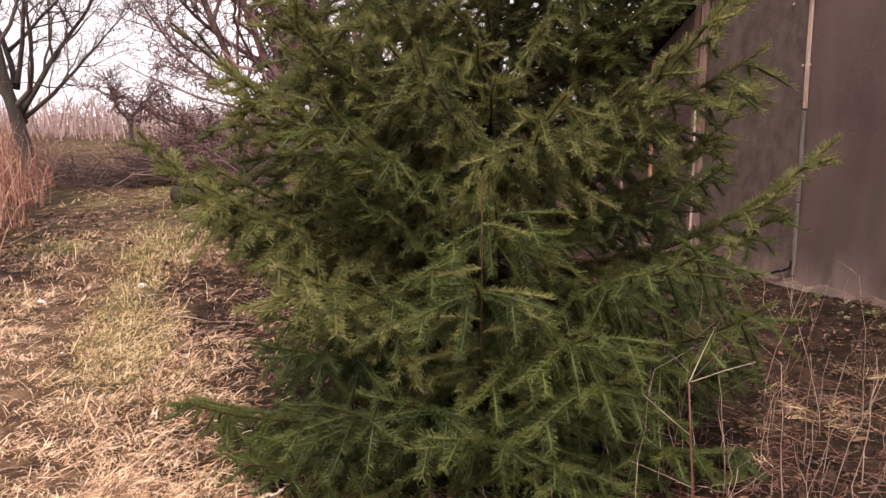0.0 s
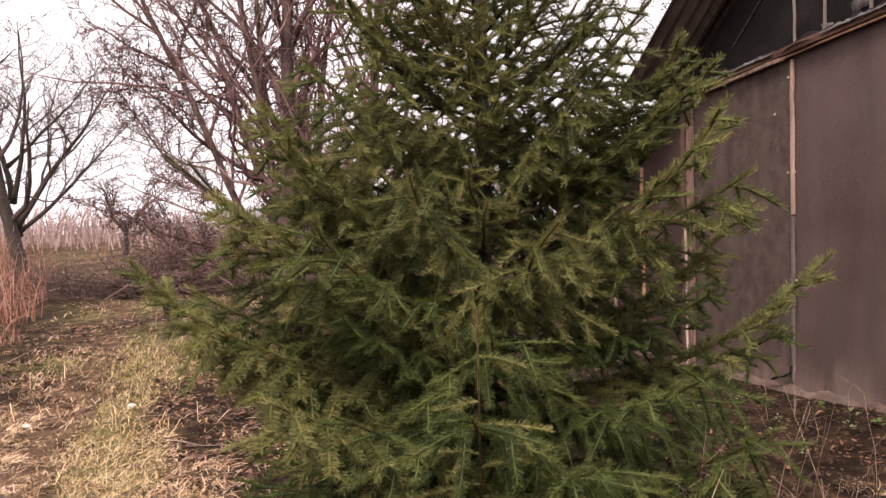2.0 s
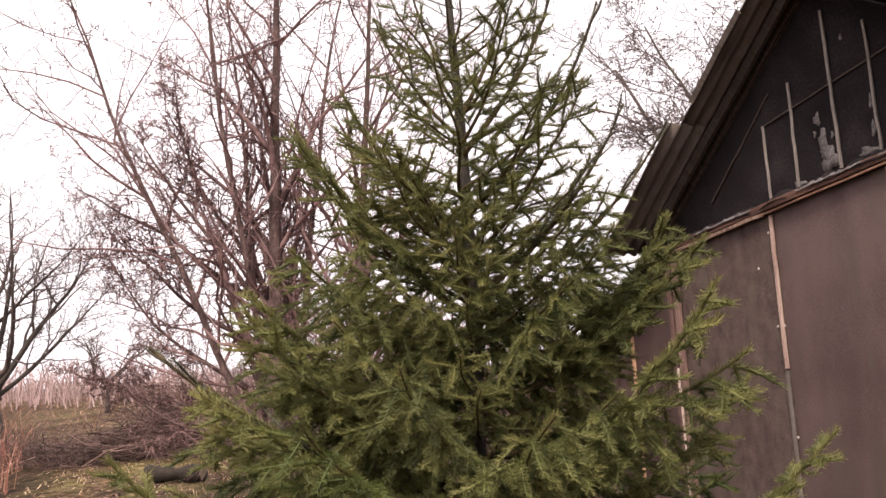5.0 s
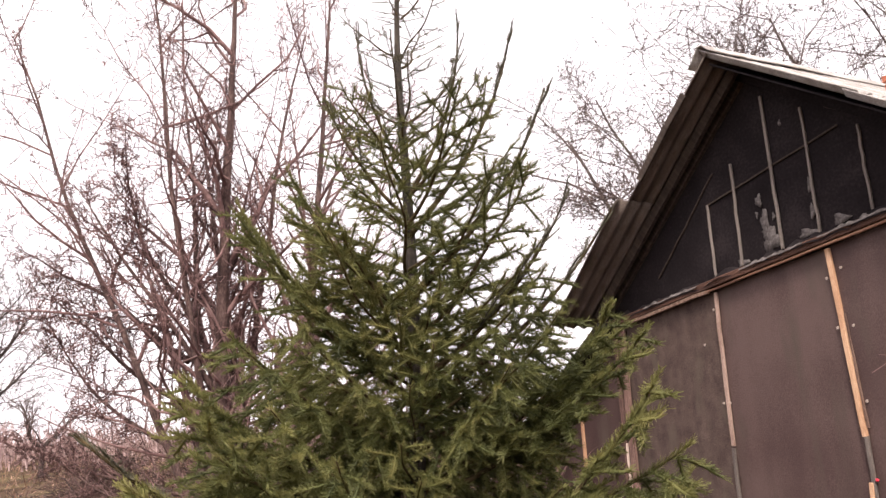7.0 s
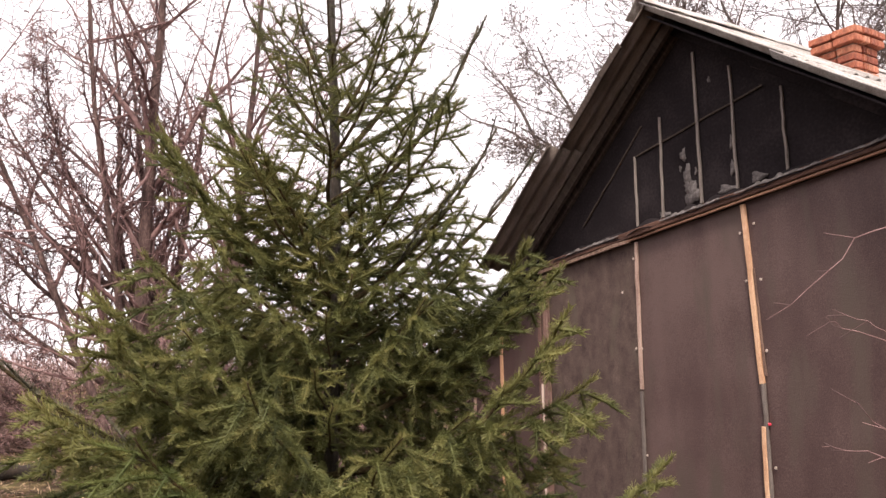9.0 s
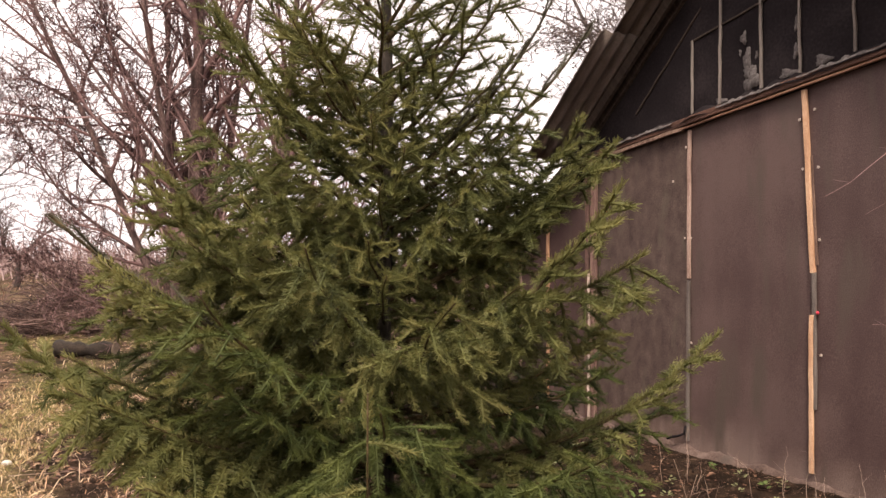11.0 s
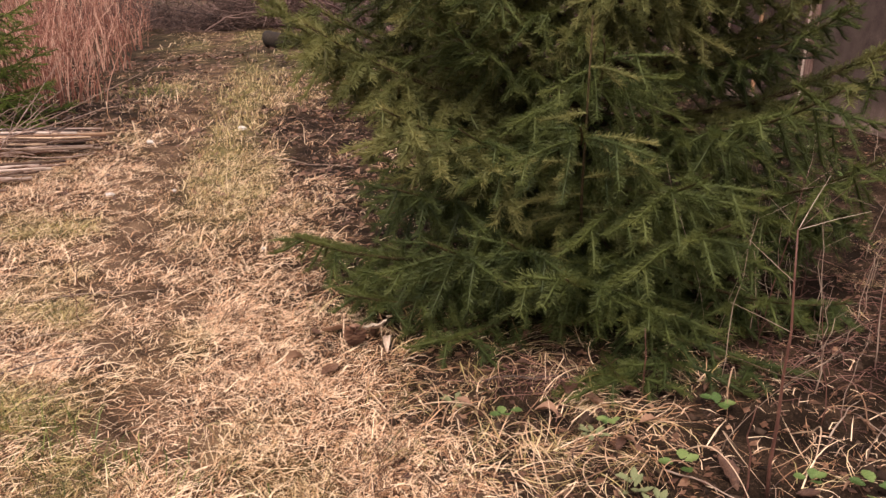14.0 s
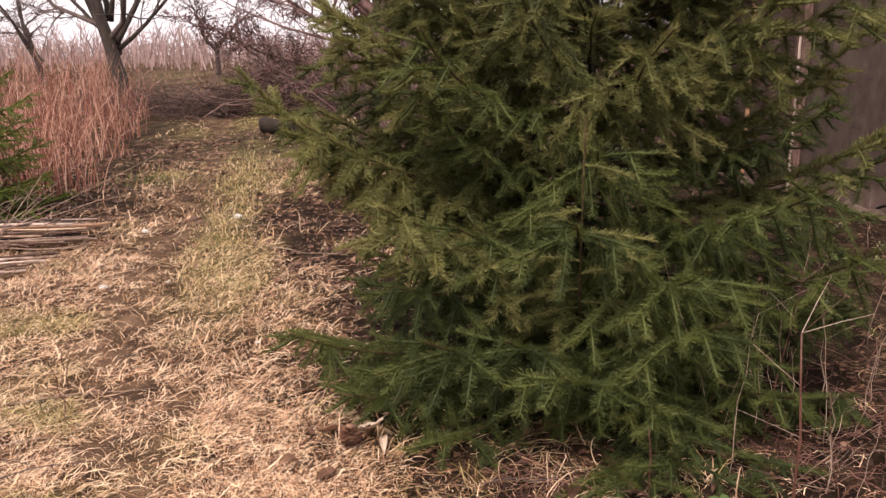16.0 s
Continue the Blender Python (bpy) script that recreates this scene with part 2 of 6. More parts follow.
M["mortar"] = material("mortar", [(0.3, (0.20, 0.17, 0.15)), (0.7, (0.42, 0.37, 0.33))], 20, 0.95, 0.5, 100)
M["plinth"] = material("dusty_plinth", [(0.34, (0.048, 0.028, 0.021)), (0.5, (0.092, 0.058, 0.046)), (0.66, (0.17, 0.118, 0.096))], 6, 0.95, 0.6, 70, stain=(3, 0.56, (0.07, 0.05, 0.04)))
M["washer"] = material("tin_washer", [(0.3, (0.30, 0.22, 0.18)), (0.7, (0.58, 0.50, 0.43))], 60, 0.5, 0.1, 200, metal=0.3)
M["redcap"] = material("red_plastic_cap", [(0.3, (0.55, 0.02, 0.05)), (0.7, (0.75, 0.05, 0.08))], 60, 0.4, 0, 200)
M["paper"] = material("torn_grey_underlay", [(0.34, (0.035, 0.028, 0.027)), (0.5, (0.09, 0.076, 0.072)), (0.66, (0.20, 0.178, 0.17))], 12, 0.85, 0.1, 60)
M["log"] = material("log_bark", [(0.35, (0.0088, 0.005525, 0.003375)), (0.5, (0.0208, 0.01317, 0.00825)), (0.65, (0.0464, 0.0306, 0.0195))], 7, 0.9, 0.9, 50, (0.5, 1, 1))
M["cut"] = material("cut_wood_end", [(0.3, (0.10, 0.065, 0.045)), (0.5, (0.21, 0.145, 0.10)), (0.7, (0.36, 0.27, 0.19))], 30, 0.8, 0.2, 90)
M["cone"] = material("cone_scales", [(0.3, (0.075, 0.030, 0.017)), (0.5, (0.16, 0.072, 0.042)), (0.7, (0.25, 0.13, 0.08))], 30, 0.6, 0.3, 90, island=0.4)
M["chip"] = material("white_stone_chip", [(0.3, (0.50, 0.46, 0.42)), (0.7, (0.78, 0.74, 0.70))], 30, 0.8, 0.3, 90)
# scrub colour paled towards pink grey: haze of distance painted in
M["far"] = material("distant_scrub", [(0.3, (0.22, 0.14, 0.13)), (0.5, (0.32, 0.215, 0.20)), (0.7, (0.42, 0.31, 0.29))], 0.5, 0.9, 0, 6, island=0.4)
M["clod"] = material("soil_clod", [(0.3, (0.012, 0.0068, 0.0042)), (0.5, (0.034, 0.0195, 0.0125)), (0.7, (0.078, 0.048, 0.032))], 12, 0.95, 0.4, 80, island=0.4, spec=0.2)
M["debris"] = material("brown_litter", [(0.2, (0.030, 0.014, 0.010)), (0.5, (0.085, 0.043, 0.031)), (0.75, (0.19, 0.112, 0.08)), (0.9, (0.40, 0.28, 0.20))], 2, 0.8, 0, 20, island=0.75)
M["darkbark"] = material("dark_bark", [(0.3, (0.022, 0.016, 0.013)), (0.5, (0.050, 0.037, 0.030)), (0.7, (0.095, 0.075, 0.06))], 9, 0.9, 0.8, 60, (1, 1, 0.35))
M["brush"] = material("brushwood", [(0.25, (0.030, 0.015, 0.012)), (0.5, (0.080, 0.043, 0.035)), (0.75, (0.18, 0.11, 0.09))], 1.5, 0.85, 0, 12, island=0.6)
M["fieldgrass"] = material("field_grass", [(0.2, (0.16, 0.077, 0.0525)), (0.5, (0.288, 0.1575, 0.112)), (0.8, (0.416, 0.259, 0.196))], 0.6, 0.85, 0, 6, island=0.6)
M["bleached"] = material("bleached_leaf", [(0.35, (0.34, 0.22, 0.15)), (0.5, (0.56, 0.42, 0.32)), (0.65, (0.78, 0.64, 0.52))], 14, 0.7, 0.4, 70, objvar=0.3, translucent=0.1)
M["redlitter"] = material("reddish_twig_litter", [(0.2, (0.06, 0.022, 0.017)), (0.5, (0.15, 0.062, 0.048)), (0.8, (0.30, 0.16, 0.125))], 3, 0.8, 0, 20, island=0.7)
M["redbark"] = material("reddish_bark", [(0.35, (0.032, 0.017, 0.015)), (0.5, (0.080, 0.045, 0.040)), (0.65, (0.18, 0.115, 0.10))], 9, 0.9, 0.8, 60, (1, 1, 0.35))
M["palestalk"] = material("pale_dry_stalks", [(0.3, (0.17, 0.085, 0.045)), (0.5, (0.36, 0.215, 0.13)), (0.7, (0.58, 0.41, 0.28))], 6, 0.7, 0, 30, objvar=0.5)


# ---------------------------------------------------------------- mesh helpers
class Mesh:
    """Collects vertices, quads and triangles, with one optional point attribute list."""

    def __init__(self):
        self.v, self.q, self.t, self.n, self.a = [], [], [], 0, {}

    def add(self, v, quads=None, tris=None, **attrs):
        if quads is not None and len(quads):
            self.q.append(np.asarray(quads, dtype=np.int64) + self.n)
        if tris is not None and len(tris):
            self.t.append(np.asarray(tris, dtype=np.int64) + self.n)
        self.v.append(np.asarray(v, dtype=float))
        for key, value in attrs.items():
            self.a.setdefault(key, []).append(np.broadcast_to(value, (len(v),)))
        self.n += len(v)

    def tube(self, pts, rad, k=5, cap=True, **attrs):
        pts, rad = np.asarray(pts, float), np.asarray(rad, float)
        n = len(pts)
        tan = np.gradient(pts, axis=0)
        tan /= np.linalg.norm(tan, axis=1)[:, None] + 1e-9
        ref = np.array([0.31, 0.17, 0.93]) if abs(tan[0, 2]) < 0.8 else np.array([0.95, 0.2, 0.1])
        n1 = np.cross(tan, ref)
        n1 /= np.linalg.norm(n1, axis=1)[:, None] + 1e-9
        n2 = np.cross(tan, n1)
        ang = np.arange(k) * 2 * np.pi / k
        ring = pts[:, None] + rad[:, None, None] * (np.cos(ang)[None, :, None] * n1[:, None] + np.sin(ang)[None, :, None] * n2[:, None])
        i, j = np.meshgrid(np.arange(n - 1), np.arange(k), indexing="ij")
        a, b = i * k + j, i * k + (j + 1) % k
        quads = np.stack([a, b, b + k, a + k], -1).reshape(-1, 4)
        tris = None
        if cap and k > 3:
            top = (n - 1) * k
            tris = [[top, top + m, top + m + 1] for m in range(1, k - 1)] + [[0, m + 1, m] for m in range(1, k - 1)]
        self.add(ring.reshape(-1, 3), quads, tris, **attrs)

    def build(self, name, mats, split=None, smooth=False):
        """split: face index from which the second material is used is told by number of quads (quads first, then triangles)."""
        me = bpy.data.meshes.new(name)
        v = np.concatenate(self.v)
        q = np.concatenate(self.q) if self.q else np.zeros((0, 4), np.int64)
        t = np.concatenate(self.t) if self.t else np.zeros((0, 3), np.int64)
        me.vertices.add(len(v))
        me.vertices.foreach_set("co", v.astype(np.float32).ravel())
        loops = np.concatenate([q.ravel(), t.ravel()])
        me.loops.add(len(loops))
        me.loops.foreach_set("vertex_index", loops.astype(np.int32))
        me.polygons.add(len(q) + len(t))
        starts = np.concatenate([np.arange(len(q)) * 4, len(q) * 4 + np.arange(len(t)) * 3])
        me.polygons.foreach_set("loop_start", starts.astype(np.int32))
        for m in mats:
            me.materials.append(m)
        if split == "tris":
            me.polygons.foreach_set("material_index", np.concatenate([np.zeros(len(q)), np.ones(len(t))]).astype(np.int32))
        if smooth:
            me.polygons.foreach_set("use_smooth", np.ones(len(q) + len(t), dtype=bool))
        me.update(calc_edges=True)
        for key, parts in self.a.items():
            me.attributes.new(key, "FLOAT", "POINT").data.foreach_set("value", np.concatenate(parts).astype(np.float32))
        return me


def part(name, me, parent, m=None, label="", kind=""):
    ob = new(name, me)
    if parent is not None:
        ob.parent = parent
    if m is not None:
        ob.matrix_basis = m
    return tagged(ob, label=label, kind=kind)


def thing(name, m, label, category, group="", kind="", data=None):
    ob = new(name, data)
    ob.matrix_basis = m
    return tagged(ob, label, category, group, kind)


def plank(x0, x1, y0, y1, z0, z1, mat, rng=None, wob=0.0, bevel=0.004, cuts=1, axis=2):
    """A sawn piece with worn edges, that wobbles along its length."""
    bm = bmesh.new()
    n = max(cuts, 1)
    lo, hi = np.array([x0, y0, z0], float), np.array([x1, y1, z1], float)
    o1, o2 = [a for a in range(3) if a != axis]
    rings = []
    for i in range(n + 1):
        f = i / n
        off = (rng.normal(0, wob, 2) if rng is not None and wob else np.zeros(2))
        ring = []
        for c, (sa, sb) in enumerate(((0, 0), (1, 0), (1, 1), (0, 1))):
            p = np.zeros(3)
            p[axis] = lo[axis] + f * (hi[axis] - lo[axis])
            p[o1] = (hi if sa else lo)[o1] + off[0]
            p[o2] = (hi if sb else lo)[o2] + off[1] * 0.4
            ring.append(bm.verts.new(p))
        rings.append(ring)
    for a, b in zip(rings, rings[1:]):
        for c in range(4):
            bm.faces.new((a[c], a[(c + 1) % 4], b[(c + 1) % 4], b[c]))
    bm.faces.new(rings[0][::-1]), bm.faces.new(rings[-1])
    bmesh.ops.recalc_face_normals(bm, faces=bm.faces)
    if bevel:
        sharp = [e for e in bm.edges if len(e.link_faces) == 2 and e.calc_face_angle(0) > 0.7]
        bmesh.ops.bevel(bm, geom=sharp, offset=bevel, segments=1, affect="EDGES")
    me = bpy.data.meshes.new("plank")
    bm.to_mesh(me)
    bm.free()
    me.materials.append(mat)
    return me


def unit(v):
    v = np.asarray(v, float)
    return v / (np.linalg.norm(v) + 1e-9)


def side(d, rng):
    """A random direction square to d."""
    return unit(np.cross(d, rng.normal(size=3)))


# ---------------------------------------------------------------- ground
def wave(x, y, size, seed):
    """Smooth uneven field of about -1 to 1 with features of that size."""
    r = np.random.default_rng(seed)
    out = np.zeros_like(np.asarray(x, float))
    for _ in range(9):
        a, ph, k = r.uniform(0, 6.28), r.uniform(0, 6.28), 2 * np.pi / size * r.uniform(0.5, 1.6)
        out = out + np.sin(k * (x * np.cos(a) + y * np.sin(a)) + ph)
    return out / 4.2


def smooth(a, b, v):
    f = np.clip((v - a) / (b - a), 0, 1)
    return f * f * (3 - 2 * f)


PATH_Y = [0.0, 1.84, 2.09, 2.57, 3.28, 4.3, 5.87, 8.32, 11.0, 14.0, 19.0, 30.0]
PATH_X = [-0.5, -0.97, -1.25, -1.58, -2.0, -2.44, -3.02, -3.80, -4.5, -5.6, -7.4, -12.0]
BED_Y = [-1.0, 1.0, 1.74, 2.44, 2.76, 3.24, 4.0, 5.0, 5.6, 6.5, 7.7, 9.0, 10.0, 12.0, 13.0]
BED_X = [0.4, -0.08, -0.22, -0.46, -0.76, -0.96, -1.15, -1.4, -1.9, -2.35, -2.8, -2.6, -1.7, -1.0, 0.0]


def path_gap(x, y):
    return np.abs(x - np.interp(y, PATH_Y, PATH_X))


def gz(x, y):
    x, y = np.asarray(x, float), np.asarray(y, float)
    rise = 0.019 * np.clip(y - 9, 0, 46) + 0.004 * np.clip(y - 55, 0, 60)
    rough = 0.016 * wave(x, y, 0.9, 3) + 0.03 * wave(x, y, 3.5, 4) + 0.006 * wave(x, y, 0.25, 5)
    track = -0.035 * np.exp(-(path_gap(x, y) / 0.35) ** 2)
    return rise + rough * smooth(200, 30, np.hypot(x, y)) + track


def zones(x, y):
    """How far the ground is bare soil, green and worn, from 0 to 1 each."""
    edge = x - np.interp(y, BED_Y, BED_X) + 0.16 * wave(x, y, 0.6, 11) + 0.07 * wave(x, y, 0.2, 12)
    soil = smooth(-0.32, 0.26, edge + 0.12 * wave(x, y, 0.12, 26)) * smooth(14.0, 11.5, y) * smooth(0.5, 1.5, y + 0.3 * wave(x, y, 0.5, 27))
    soil = soil * (1 - smooth(3.6, 5.0, y) * smooth(1.0, -0.5, x) * (-0.1 - 0.7 * wave(x, y, 0.6, 21)).clip(0, 0.55))
    soil = np.maximum(soil, 0.85 * smooth(1.1, 0.3, np.hypot((x + 5.0) / 1.3, (y - 13.6) / 1.7) + 0.3 * wave(x, y, 0.7, 13)))
    cane_bed = smooth(-0.2, 0.7, np.interp(y, [5, 8, 11, 16, 26], [-4.9, -3.9, -4.8, -7.0, -12.0]) - x + 0.3 * wave(x, y, 0.8, 14)) * smooth(5.5, 7.0, y) * smooth(34, 22, y)
    soil = np.maximum(soil, 0.9 * cane_bed)
    soil = np.maximum(soil, 0.5 * smooth(0.15, 0.55, wave(x, y, 1.0, 22) + 0.4 * wave(x, y, 0.25, 23)) * smooth(6.0, 7.5, y) * smooth(17, 13, y))
    worn = smooth(0.42, 0.06, path_gap(x, y) + 0.24 * wave(x, y, 0.5, 15) + 0.08 * wave(x, y, 0.15, 24)) * 0.95
    worn = np.maximum(worn, 0.35 * smooth(0.3, 0.9, wave(x, y, 0.8, 16)))
    green = smooth(0.6, 0.15, np.abs(x - np.interp(y, PATH_Y, PATH_X) - 0.55) + 0.2 * wave(x, y, 0.5, 17)) * smooth(3.6, 5.2, y) * 0.65
    green = np.maximum(green, 0.34 * smooth(0.35, 0.9, wave(x, y, 0.9, 18) + 0.4 * wave(x, y, 0.2, 25)))
    for cx, cy, r in ((-1.80, 2.15, 0.38), (-1.45, 1.85, 0.30), (-2.25, 3.0, 0.40), (-2.9, 4.2, 0.5)):
        green = np.maximum(green, 0.75 * smooth(1.0, 0.2, np.hypot(x - cx, (y - cy) * 1.3) / r + 0.4 * wave(x, y, 0.3, 28)))
    green = np.maximum(green, 0.62 * smooth(7.5, 10, y) * smooth(-0.5, 0.4, wave(x, y, 1.6, 19)) * smooth(30, 20, y))
    return soil, green * (1 - worn * 0.5) * (1 - soil), worn * (1 - soil)


def spaced(lo, hi, fine_lo, fine_hi, step, growth=1.13):
    mid = list(np.arange(fine_lo, fine_hi, step))
    right, left, s = [fine_hi], [], step
    while right[-1] < hi:
        s *= growth
        right.append(right[-1] + s)
    s, left = step, [fine_lo]
    while left[-1] > lo:
        s *= growth
        left.append(left[-1] - s)
    return np.array(left[:0:-1] + mid + right)


gx, gy = spaced(-900, 900, -6.0, 4.5, 0.085), spaced(-300, 1800, 0.0, 10.5, 0.085)
GX, GY = np.meshgrid(gx, gy, indexing="ij")
soil_g, green_g, worn_g = zones(GX, GY)
ground_mesh = Mesh()
nx, ny = len(gx), len(gy)
ii, jj = np.meshgrid(np.arange(nx - 1), np.arange(ny - 1), indexing="ij")
base = ii * ny + jj
ground_mesh.add(np.stack([GX, GY, gz(GX, GY)], -1).reshape(-1, 3), np.stack([base, base + ny, base + ny + 1, base + 1], -1).reshape(-1, 4),
                soil=soil_g.ravel(), green=green_g.ravel(), worn=worn_g.ravel())
thing("ground", Matrix(), "trodden lawn of dry straw grass with bare dark soil", "ground", kind="structure", data=ground_mesh.build("ground", [M["ground"]], smooth=True))


# ---------------------------------------------------------------- the shed
SHED = pose(3.23, 7.22, 0, 0, 0, -70)
shed = thing("shed", SHED, "old garden shed clad in brown roofing felt under a corrugated roof", "shed")
rs = np.random.default_rng(21)


def beam_z(u):
    return 3.035 + 0.108 * u


RIDGE_U, RIDGE_Z, SL, SR, FRONT, BACK = 0.67, 5.05, 0.81, 0.70, -0.42, 4.9


def roof_z(u):
    return RIDGE_Z - (SL * (RIDGE_U - u) if u < RIDGE_U else SR * (u - RIDGE_U))


def sheet(name, corners, mat, cells=(14, 30), ripple=0.006, thick=0.012, seed=1):
    """A hanging sheet in the local wall plane, given as a function of (f, g) in 0..1 to (u, z), slightly uneven, with thickness."""
    n, m = cells
    f, g = np.meshgrid(np.linspace(0, 1, n + 1), np.linspace(0, 1, m + 1), indexing="ij")
    u, z = corners(f, g)
    d = ripple * wave(u * 1.0, z * 0.6, 0.9, seed) + ripple * 0.5 * wave(u, z, 0.35, seed + 1)
    dust = smooth(0.34, 0.02, z + 0.07 * wave(u, z, 0.5, seed + 2) + 0.03 * wave(u, z, 0.12, seed + 3)).ravel() * 0.85
    me = Mesh()
    v = np.stack([u, d, z], -1).reshape(-1, 3)
    i, j = np.meshgrid(np.arange(n), np.arange(m), indexing="ij")
    b = i * (m + 1) + j
    me.add(v, np.stack([b, b + m + 1, b + m + 2, b + 1], -1).reshape(-1, 4), dust=dust)
    me.add(v + np.array([0, thick, 0]), np.stack([b, b + 1, b + m + 2, b + m + 1], -1).reshape(-1, 4), dust=dust)
    return me.build(name, [mat], smooth=True)


# carcass that closes the shed, behind the felt
part("carcass", plank(-1.6, 3.9, 0.03, 4.6, -0.2, 2.85, M["feltdark"]), shed)
gable = bmesh.new()
outline = [(-1.9, 2.84), (3.95, 2.84), (RIDGE_U, RIDGE_Z - 0.10)]
fr, bk = [gable.verts.new((u, 0.05, z)) for u, z in outline], [gable.verts.new((u, 4.5, z)) for u, z in outline]
gable.faces.new(fr), gable.faces.new(bk[::-1])
for a in range(3):
    gable.faces.new((fr[a], bk[a], bk[(a + 1) % 3], fr[(a + 1) % 3]))
bmesh.ops.recalc_face_normals(gable, faces=gable.faces)
gme = bpy.data.meshes.new("gable_wall")
gable.to_mesh(gme), gable.free()
gme.materials.append(M["feltdark"])
part("gable_wall", gme, shed, label="gable covered in black roofing felt")
# felt panels between the battens
STRIPS = [-1.40, 0.05, 1.35, 2.62, 3.85]
for i, (a, b) in enumerate(zip(STRIPS, STRIPS[1:])):
    part("felt_panel", sheet("felt_panel", lambda f, g, a=a, b=b: (a - 0.03 + f * (b - a + 0.06), -0.01 + g * (beam_z(a + f * (b - a)) + 0.0)), M["feltworn" if -1 < (a + b) / 2 < 0 else "felt"], seed=40 + i),
         shed, pose(0, 0.004 * (i % 2), 0))


def batten(u, z0, z1, w, mat, y=-0.028, wob=0.004, cuts=8, lean=0.0, label=""):
    me = plank(-w / 2, w / 2, 0, 0.026, 0, z1 - z0, mat, rs, wob, 0.003, cuts)
    return part("batten", me, shed, pose(u, y, z0, 0, lean, 0), label)


# battens: each course of laths nailed over the felt seams
batten(0.055, 1.62, beam_z(0) - 0.02, 0.034, M["palewood"], wob=0.002, lean=0.2, label="pale weathered lath")
batten(0.046, 0.78, 1.60, 0.030, M["greywood"], wob=0.002, lean=0.3, label="grey lath")
batten(0.038, 0.10, 0.77, 0.030, M["greywood"], wob=0.002, lean=0.4, label="grey lath")
batten(1.395, 1.69, beam_z(1.3) - 0.02, 0.044, M["freshwood"], wob=0.0025, lean=-2.9, label="fresh orange split lath")
batten(1.424, 1.75, 2.62, 0.014, M["oldwood"], y=-0.020, wob=0.003, lean=-2.9, label="dark splintered edge")
batten(1.408, 0.62, 1.70, 0.030, M["greywood"], wob=0.002, label="grey lath")
batten(1.384, 0.12, 1.36, 0.034, M["freshwood"], y=-0.040, wob=0.003, lean=0.2, label="fresh orange split lath")
batten(2.62, 0.1, beam_z(2.6) - 0.02, 0.04, M["palewood"])
# corner boards
for u, w, y, mt in ((-1.492, 0.062, -0.034, "redboard"), (-1.358, 0.095, -0.048, "redboard"), (-1.452, 0.015, -0.040, "palewood")):
    part("corner_board", plank(-w / 2, w / 2, 0, 0.03, 0.02, beam_z(u) - 0.05 if w > 0.05 else 1.65, M[mt], rs, 0.006, 0.004, 9), shed, pose(u, y, 0), "weathered brown board")
# tin washers
for u, z in ((0.01, 2.86), (0.075, 2.0), (-0.005, 2.0), (1.27, 2.92), (1.41, 2.98), (1.30, 2.52), (1.44, 2.52), (1.45, 1.95), (1.46, 1.05), (0.02, 0.42), (-0.16, 2.55), (0.08, 1.02)):
    w = bmesh.new()
    bmesh.ops.create_cone(w, cap_ends=True, segments=12, radius1=0.0125, radius2=0.010, depth=0.008)
    wm = bpy.data.meshes.new("washer")
    w.to_mesh(wm), w.free()
    wm.materials.append(M["washer"])
    part("washer", wm, shed, pose(u, -0.012, z, 90))
w = bmesh.new()
bmesh.ops.create_uvsphere(w, u_segments=10, v_segments=6, radius=0.013)
wm = bpy.data.meshes.new("red_cap")
w.to_mesh(wm), w.free()
wm.materials.append(M["redcap"])
part("cap", wm, shed, pose(1.44, -0.022, 1.38), "small red plastic cap")
# eaves beam, its lath and the curled felt above it
L0, L1 = -1.75, 3.95
beam_turn = -math.degrees(math.atan(0.108))
part("beam", plank(L0, L1, -0.075, 0.03, -0.035, 0.035, M["rustwood"], rs, 0.003, 0.006, 14, 0), shed, pose(0, 0, 3.085, 0, beam_turn, 0), "rusty brown tie beam")
part("lath", plank(-0.05, L1, -0.06, -0.035, -0.010, 0.010, M["orangewood"], rs, 0.004, 0.003, 16, 0), shed, pose(0, -0.01, 3.028, 0, beam_turn, 0), "orange brown lath under the beam")
part("lath", plank(L0 + 0.3, 0.02, -0.06, -0.035, -0.020, 0.016, M["oldwood"], rs, 0.004, 0.003, 8, 0), shed, pose(0, -0.012, 3.03, 0, beam_turn, 0))
curl = Mesh()
us = np.linspace(L0, L1, 90)
jag = 0.035 * wave(us, us * 0, 0.35, 61) + 0.012 * wave(us, us * 0, 0.11, 62)
prof = [(0.03, 0.10), (-0.03, 0.065), (-0.07, 0.035), (-0.088, 0.012)]
cv = np.stack([np.stack([us, np.full_like(us, y) - (0.3 * jag if k > 1 else 0), beam_z(us) + 0.055 + z - 0.02 + (jag * 0.8 if k == 0 else 0.35 * jag * (k == 3))], -1) for k, (y, z) in enumerate(prof)], 0)
n = len(us)
curl.add(cv.reshape(-1, 3), [[k * n + i, k * n + i + 1, (k + 1) * n + i + 1, (k + 1) * n + i] for k in range(3) for i in range(n - 1)])
part("flashing", curl.build("flashing", [M["feltdark"]], smooth=True), shed, label="curled black felt flashing")
